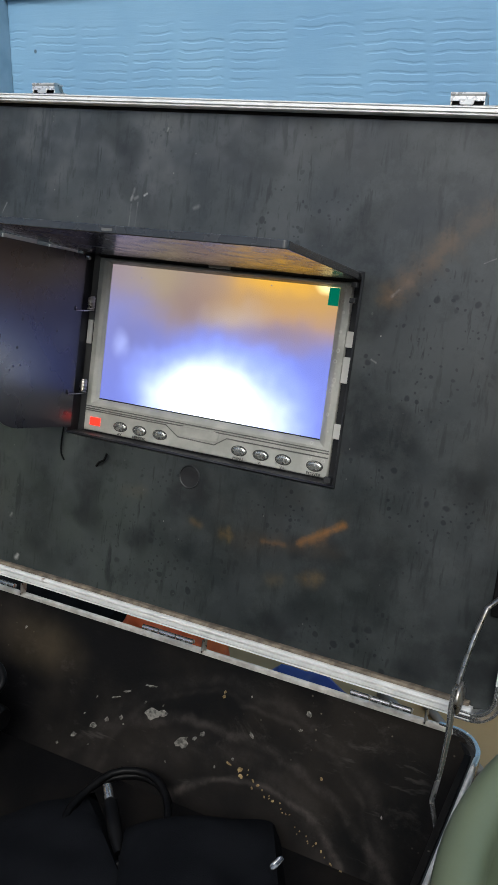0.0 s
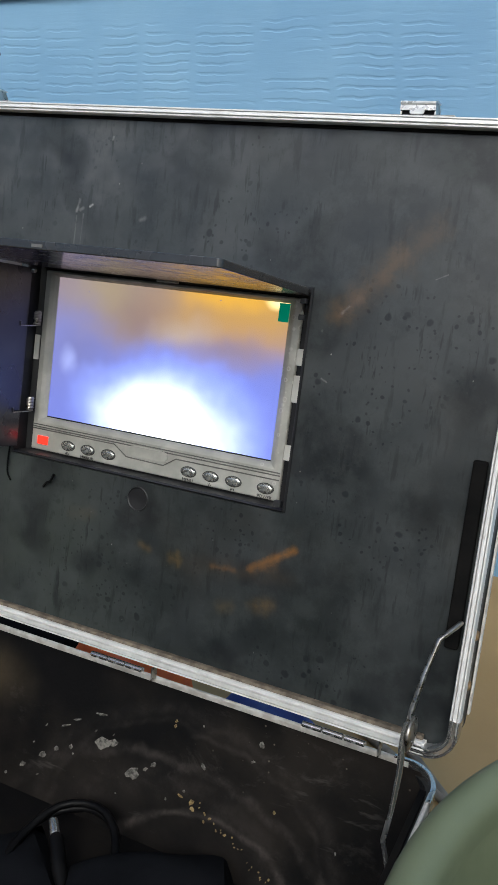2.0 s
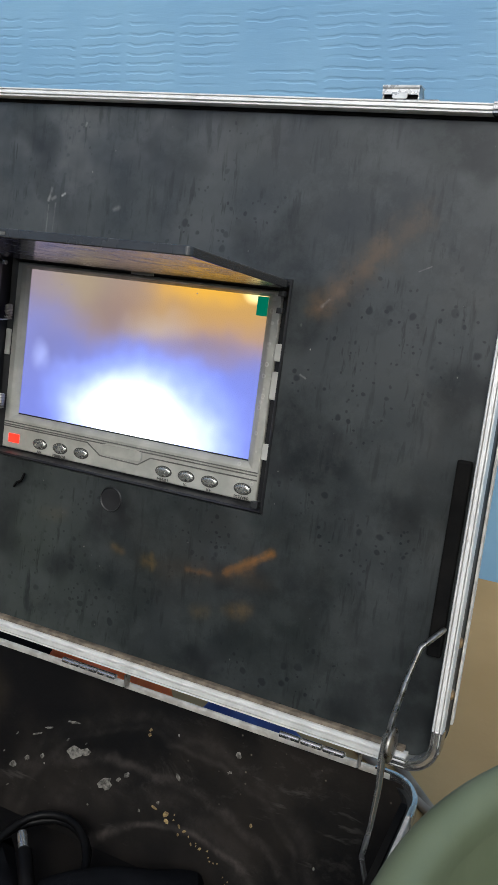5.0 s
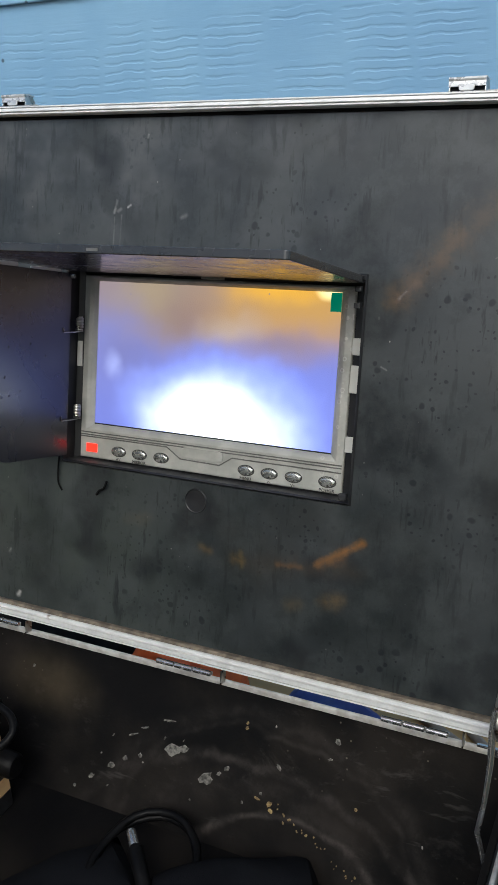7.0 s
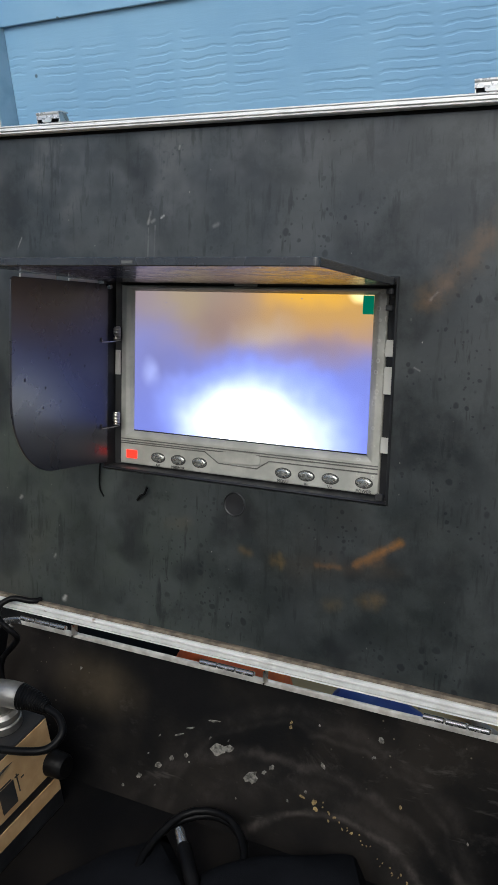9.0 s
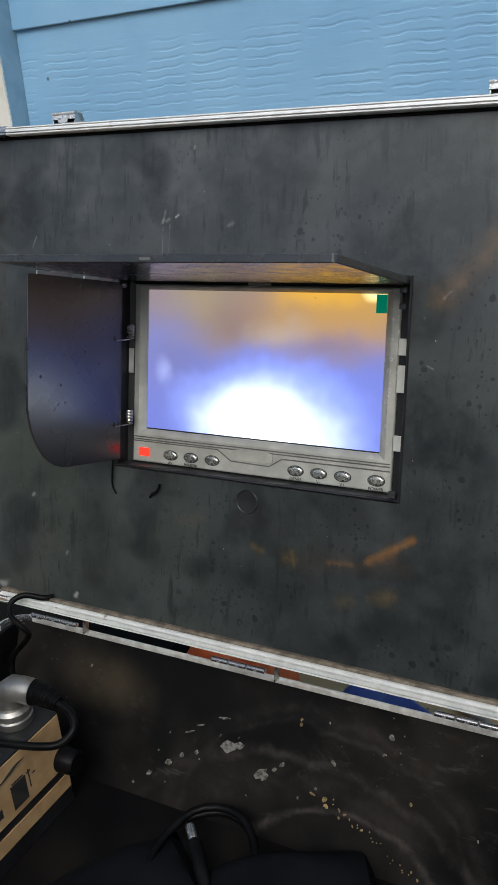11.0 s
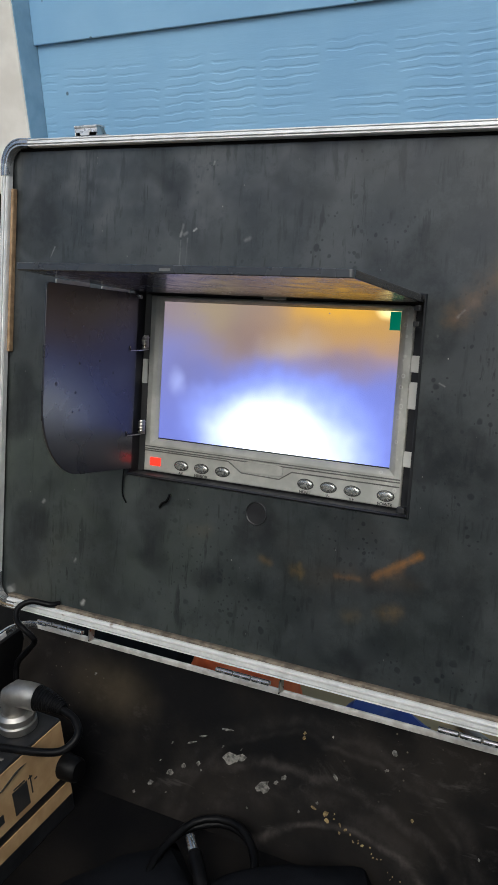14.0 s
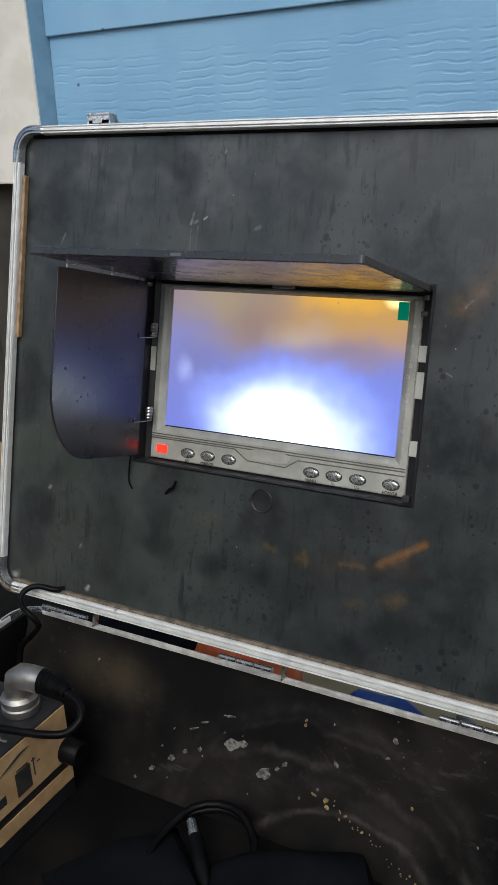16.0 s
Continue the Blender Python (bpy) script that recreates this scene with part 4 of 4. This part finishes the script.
flap = part("hood_flap", slab([(xf, b, c) for b, c in edge], 0.0018, (-1, 0, 0), 0.0004), FLAP, monitor, "black sunshade flap with water spots", LID)
for a, b in (((0.4275, 0.4580), (0.3896, 0.3930)), ((0.4700, 0.4985), (0.3892, 0.3918))):
    part("flap_catch", box((xf - 0.0016, a[0], b[0]), (xf - 0.0004, a[1], b[1]), 0.0003), TAB, flap, "", LID)
part("pivot", lathe([(0, -0.002), (0.0014, -0.002), (0.0014, 0.0012), (0, 0.0012)], (-0.3600, 0.5085, 0.3880), 12, "x"), SILVER_EDGE, flap, "", LID, True)
for z0 in (0.2972, 0.3538):
    helix = [(-0.3582 + 0.0022 * math.cos(a), 0.5140 + 0.0022 * math.sin(a), z0 + 0.0088 * a / (18 * math.pi)) for a in (k * math.pi / 5 for k in range(91))]
    part("spring", tube([(-0.3607, 0.5010, z0 + 0.0016), (-0.3606, 0.5012, z0 - 0.0012), (-0.3590, 0.5100, z0 - 0.0010)] + helix, 0.00042, 6), STEEL, monitor, "wound wire spring", LID, True)
part("lead", tube(spline([(-0.3670, 0.5085, 0.2735), (-0.3674, 0.508, 0.2640), (-0.3670, 0.508, 0.2545), (-0.3645, 0.5090, 0.2488)]), 0.0006, 6), RUBBER, monitor, "thin black wire", LID, True)

# blanking plug under the monitor and a stub of cut wire
plug = part("blanking_plug", lathe([(0, -0.0003), (0.0066, -0.0003), (0.0072, -0.0007), (0.0076, -0.0004), (0.0078, 0.0)], (-0.2645, 0.5100, 0.2562), 32, "y"), BLACK, None, "", LID)
tagged(plug, "round black plastic plug pressed into the lid", "plug")
tie = part("wire_stub", tube(spline([(-0.3370, 0.509, 0.2500), (-0.3335, 0.5075, 0.2535), (-0.3300, 0.5070, 0.2555), (-0.3280, 0.5070, 0.2600)]), 0.0009, 6), RUBBER, None, "", LID, True)
tagged(tie, "short stub of cut black wire on the lid", "wire")

# ---- in the tray ----
unit = thing("control_unit", (-0.145, -0.105, tray_floor), "black control box with a cream side label, connector on top", "control box")
M = Matrix.Translation((-0.1000, -0.0470, 0))      # its rear edge


def unit_part(name, bm, mat, parent, label="", smooth=False):
    bm.transform(M)
    return part(name, bm, mat, parent, label, UP, smooth)


zb, zt = tray_floor, 0.1045
unit_body = unit_part("body", box((-0.078, -0.135, zb), (0, 0, zt), 0.0015), BLACK, unit, "black metal box")
unit_part("side_label", box((0.0002, -0.132, 0.0650), (0.0008, -0.0015, zt - 0.0012)), CREAM, unit, "cream printed label")
unit_part("side_label", box((0.0002, -0.132, 0.0480), (0.0008, -0.0015, 0.0585)), CREAM, unit, "cream printed strip")
for lo, hi in (((-0.0490, 0.0690), (-0.0365, 0.0855)), ((-0.0475, 0.0862), (-0.0380, 0.0872)), ((-0.0338, 0.0740), (-0.0330, 0.0870)), ((-0.0350, 0.0850), (-0.0318, 0.0858)), ((-0.0305, 0.0815), (-0.0280, 0.0822)), ((-0.066, 0.072), (-0.058, 0.078))):
    unit_part("label_mark", box((0.0008, lo[0], lo[1]), (0.0011, hi[0], hi[1])), INK, unit_body, "dark printed mark")
swoosh = tube(spline([(0.0008, -0.062, 0.0915), (0.0008, -0.050, 0.0945), (0.0008, -0.042, 0.0965), (0.0008, -0.034, 0.0965)]), [0.0004 + 0.0020 * math.sin(math.pi * i / 24) for i in range(25)], 8, None, 0.3)
unit_part("label_mark", swoosh, INK, unit_body, "dark printed swoosh")
knob_at = M @ Vector((0.0, -0.0045, 0.0715))
part("knob", lathe([(0, 0.013), (0.0065, 0.013), (0.0080, 0.011), (0.0086, 0.0), (0.0100, -0.001)], knob_at, 28, "x"), RUBBER, unit, "round black knob", UP, True)
for lo, hi in (((-0.058, -0.075), (-0.030, -0.072)), ((-0.058, -0.068), (-0.040, -0.0655)), ((-0.024, -0.064), (-0.019, -0.060)), ((-0.014, -0.046), (-0.006, -0.044))):
    unit_part("label_mark", box((*lo, zt), (*hi, zt + 0.0003)), FLAKE, unit_body, "pale printed mark")
# elbow connector
cx, cy = -0.1195, -0.0640
con = part("connector", lathe([(0, 0), (0.0115, 0), (0.0120, 0.0008), (0.0120, 0.0050), (0.0110, 0.0058), (0.0110, 0.0066), (0.0118, 0.0074), (0.0118, 0.0105), (0.0095, 0.0125), (0.0, 0.0125)], (cx, cy, zt), 32), BRUSHED, unit, "brushed metal elbow connector", UP, True)
part("elbow", tube([(cx, cy, zt + 0.009), (cx, cy, zt + 0.018), (cx + 0.0008, cy, zt + 0.0222), (cx + 0.004, cy + 0.001, zt + 0.0245), (cx + 0.010, cy + 0.002, zt + 0.0246), (cx + 0.018, cy + 0.003, zt + 0.0240)], [0.0082, 0.0084, 0.0084, 0.0083, 0.0082, 0.0082], 22), BRUSHED, con, "", UP, True)
bp = spline([(cx + 0.017, cy + 0.003, zt + 0.0241), (cx + 0.024, cy + 0.004, zt + 0.0233), (cx + 0.031, cy + 0.004, zt + 0.0222), (cx + 0.037, cy + 0.003, zt + 0.0212)], 8)
part("boot", tube(bp, [0.0078 - 0.0046 * i / len(bp) + 0.0005 * (i % 2) for i in range(len(bp))], 18), RUBBER, con, "ribbed black strain relief", UP, True)

lead = part("signal_cable", tube(spline([(cx + 0.036, cy + 0.003, zt + 0.0214), (cx + 0.047, cy + 0.001, zt + 0.0185), (cx + 0.053, cy - 0.005, zt + 0.0135), (cx + 0.048, cy - 0.013, zt + 0.0075), (cx + 0.036, cy - 0.019, zt + 0.0065), (cx + 0.015, cy - 0.024, zt + 0.0060), (cx - 0.015, cy - 0.030, zt + 0.0045), (cx - 0.050, cy - 0.045, zt + 0.0040), (-0.178, -0.150, 0.075), (-0.172, -0.205, tray_floor + 0.004)]), 0.0024, 12), RUBBER, None, "", UP, True)
tagged(lead, "black cable running from the elbow connector", "cable")
lidhole = upright((-0.4195, 0.509, 0.1665))
lead = part("lid_cable", tube(spline([lidhole, lidhole + Vector((-0.004, -0.005, 0.001)), (-0.1510, -0.0060, 0.1540), (-0.1570, -0.0130, 0.1515), (-0.1540, -0.0190, 0.1460), (-0.1450, -0.0215, 0.1420), (-0.1420, -0.0180, 0.1330), (-0.1560, -0.0120, 0.1180), (-0.1690, -0.0120, 0.1030), (-0.1690, -0.016, 0.080), (-0.1640, -0.022, tray_floor + 0.0025)]), 0.0020, 12), RUBBER, None, "", UP, True)
tagged(lead, "black cable looping from the lid into the tray", "cable")

# loose coiled lead with a metal plug, lying on a black pouch
coil = thing("coiled_lead", (0.01, -0.06, tray_floor), "coiled black lead with a small metal plug", "cable")
loop = []
for k in range(38):
    a = 0.5 + 2 * math.pi * k / 24
    loop.append((0.010 + (0.029 + 0.0016 * math.sin(k * 0.9)) * math.cos(a), -0.066 + 0.033 * math.sin(a), tray_floor + 0.006 + 0.0035 * k / 24 + 0.010 * (0.5 + 0.5 * math.sin(a))))
part("lead", tube(loop, 0.0024, 10), RUBBER, coil, "", UP, True)
p0, p1 = Vector((-0.005, -0.054, 0.056)), Vector((0.022, -0.082, 0.046))
d = (p1 - p0).normalized()
part("tip", tube([p0, p0 + d * 0.001, p0 + d * 0.010], [0.0024, 0.0029, 0.0029], 14), CHROME, coil, "bright metal plug tip", UP, True)
part("grip", tube([p0 + d * 0.010, p0 + d * 0.012, p0 + d * 0.032, p0 + d * 0.044], [0.0030, 0.0046, 0.0044, 0.0026], 14), RUBBER, coil, "", UP, True)

pouch = thing("pouch", (0.06, -0.11, tray_floor), "black fabric pouch lying in the tray", "pouch")


def cushion(x0, x1, y0, y1, z0, h, n=14, turn=0.0):
    bm = bmesh.new()
    g = {}
    for i in range(n + 1):
        for j in range(n + 1):
            u, v = 2 * i / n - 1, 2 * j / n - 1
            e = (1 - u ** 4) * (1 - v ** 4)
            w = noise.noise((u * 1.7 + x0 * 9, v * 1.7, 0.3)) * 0.25
            for s in (0, 1):
                edge = i in (0, n) or j in (0, n)
                if s and edge:
                    g[i, j, 1] = g[i, j, 0]
                    continue
                g[i, j, s] = bm.verts.new((x0 + (u + 1) / 2 * (x1 - x0), y0 + (v + 1) / 2 * (y1 - y0), z0 + (h * 0.25 if not s else 0.0) * 0 + (h * (e ** 0.35) * (0.85 + w) if s else 0)))
    for i in range(n):
        for j in range(n):
            for s in (0, 1):
                q = [g[i, j, s], g[i + 1, j, s], g[i + 1, j + 1, s], g[i, j + 1, s]]
                try:
                    bm.faces.new(q)
                except ValueError:
                    pass
    bm.transform(Matrix.Translation(((x0 + x1) / 2, (y0 + y1) / 2, 0)) @ pose(0, 0, 0, 0, 0, turn) @ Matrix.Translation((-(x0 + x1) / 2, -(y0 + y1) / 2, 0)))
    return bm


part("pocket", cushion(0.032, 0.128, -0.145, -0.035, tray_floor, 0.030, 18, 30), FABRIC, pouch, "", UP, True)
part("strap", cushion(-0.060, 0.040, -0.150, -0.066, tray_floor, 0.018, 12, -38), FABRIC, pouch, "", UP, True)
screw = part("spring_stub", tube([(0.110 + 0.0016 * math.cos(a), -0.052 + 0.0016 * math.sin(a) - 0.00016 * a, tray_floor + 0.018 + 0.00006 * a) for a in (k * math.pi / 4 for k in range(72))], 0.0006, 6), CHROME, None, "", UP, True)
tagged(screw, "small bright coil spring lying in the tray", "spring")

# flakes of dried paint and wax stuck to the tray's rear lining
random.seed(4)


def lining_y(z):
    """The sloping face of the rear lining."""
    return ty1 - 0.0041 - (tz - 0.001 - z) * 0.0420 / (tz - 0.001 - tray_floor)



def flake(bm, x, z, r, stretch=1.0, lean=0.0):
    n = 11
    rim = [(r * (0.55 + 0.6 * random.random()) * math.cos(a) * stretch, r * (0.5 + 0.6 * random.random()) * math.sin(a)) for a in (2 * math.pi * k / n for k in range(n))]
    ca, sa = math.cos(lean), math.sin(lean)
    def at(u, v, lift):
        zz = z + u * sa + v * ca
        return (x + u * ca - v * sa, lining_y(zz) - lift, zz)

    top = [bm.verts.new(at(u, v, 0.0004 + 0.0004 * random.random())) for u, v in rim]
    low = [bm.verts.new(at(1.08 * u, 1.08 * v, -0.0003)) for u, v in rim]
    bm.faces.new(top)
    for k in range(n):
        bm.faces.new((top[k], top[(k + 1) % n], low[(k + 1) % n], low[k]))


bm = bmesh.new()
for x, z, r, s, l in ((-0.0025, 0.0762, 0.0042, 2.0, 0.25), (0.0040, 0.0780, 0.0026, 1.8, 0.3), (0.0220, 0.0670, 0.0042, 1.4, 0.5), (0.0344, 0.0752, 0.0017, 1.6, 0.6), (0.0300, 0.0715, 0.0012, 1.6, 0.6), (-0.0438, 0.0583, 0.0022, 1.5, 0.6), (-0.0573, 0.0490, 0.0018, 1.4, 0.5), (-0.0246, 0.0681, 0.0016, 1, 0),
                      (-0.0315, 0.0782, 0.0006, 7, 0.35), (-0.0081, 0.0908, 0.0006, 8, 0.12), (-0.024, 0.0835, 0.0005, 7, 0.3), (0.0994, 0.1041, 0.0017, 1.4, -0.8), (0.0668, 0.0834, 0.0010, 2.6, -0.7), (-0.114, 0.100, 0.0012, 1, 0), (-0.0348, 0.064, 0.0016, 1.4, 0.3), (-0.0686, 0.041, 0.0011, 1.2, 0)):
    flake(bm, x, z, 0.82 * r, s, l)
for k in range(12):
    flake(bm, random.uniform(-0.10, 0.16), random.uniform(0.045, 0.108), random.uniform(0.0003, 0.0007), random.uniform(1, 2.5), random.uniform(-1, 1))
tagged(part("paint_flakes", bm, FLAKE), "pale flakes of dried paint stuck to the tray lining", "debris", kind="stuff")
bm = bmesh.new()
for x, z, r, s, l in ((0.0435, 0.1010, 0.0012, 0.9, 0), (0.0437, 0.0985, 0.0015, 0.8, 0.3), (0.0642, 0.0640, 0.0018, 1.2, 0.4), (0.0652, 0.0610, 0.0013, 1.6, -0.3), (0.0560, 0.0650, 0.0007, 3, -0.2), (0.1149, 0.0744, 0.0010, 1.2, -0.6)):
    flake(bm, x, z, 0.8 * r, s, l)
for k in range(30):
    q = k / 29
    flake(bm, 0.068 + 0.070 * q + random.uniform(-0.002, 0.002), 0.0645 - 0.031 * q - 0.001 + random.gauss(0, 0.0016), random.choice((0.0002, 0.0002, 0.0003, 0.0005)), random.uniform(1, 3), random.uniform(-1, 0.4))
tagged(part("wax_flakes", bm, YELLOW), "yellowish wax crumbs stuck to the tray lining", "debris", kind="stuff")

# ---- round the case ----
bx, by, br, bh = 0.3745, -0.1115, 0.1590, 0.1800
bucket = thing("bucket", (bx, by, 0), "sage green plastic bucket beside the case", "bucket")
k = 0.78
part("body", lathe([(0, 0), (br * k, 0), (br * k + 0.004, 0.004), (br - 0.004, bh - 0.012), (br - 0.010, bh - 0.012), (br * k - 0.004, 0.006), (0, 0.006)], (bx, by, 0), 72), GREEN, bucket, "", UP, True)
part("rim", lathe([(br - 0.0125, bh - 0.016)] + [(br - 0.0025 + 0.0095 * math.cos(radians(a)), bh - 0.0095 + 0.0095 * math.sin(radians(a))) for a in range(170, -31, -20)] + [(br + 0.003, bh - 0.020), (br - 0.005, bh - 0.020)], (bx, by, 0), 96), GREEN, bucket, "rolled rim", UP, True)
for a, b in (((0.090, 0.174, 0.0034), (0.215, 0.102, 0.0034)), ((0.120, 0.184, 0.0034), (0.236, 0.072, 0.0034))):
    tagged(part("rod", tube([a, b], 0.0034, 12), GREY_PVC, None, "", UP, True), "grey weathered rod lying on the floor behind the case", "rod", "rods behind the case")
tagged(part("orange_bag", cushion(-0.098, -0.016, 0.052, 0.130, 0.0, 0.100), ORANGE, None, "", UP, True), "orange plastic bag bundled behind the case", "bag")
tagged(part("blue_sheet", cushion(0.018, 0.100, 0.050, 0.120, 0.0, 0.0625), BLUE, None, "", UP, True), "deep blue plastic sheet bundled behind the case", "sheet")
# Black lump covers the floor where the view behind the case is dark.
tagged(part("dark_fill", cushion(-0.420, -0.100, 0.050, 0.330, 0.0, 0.085), FOAM, None, "", UP, True), "black lump added to fill the dark view behind the case", "cloth")
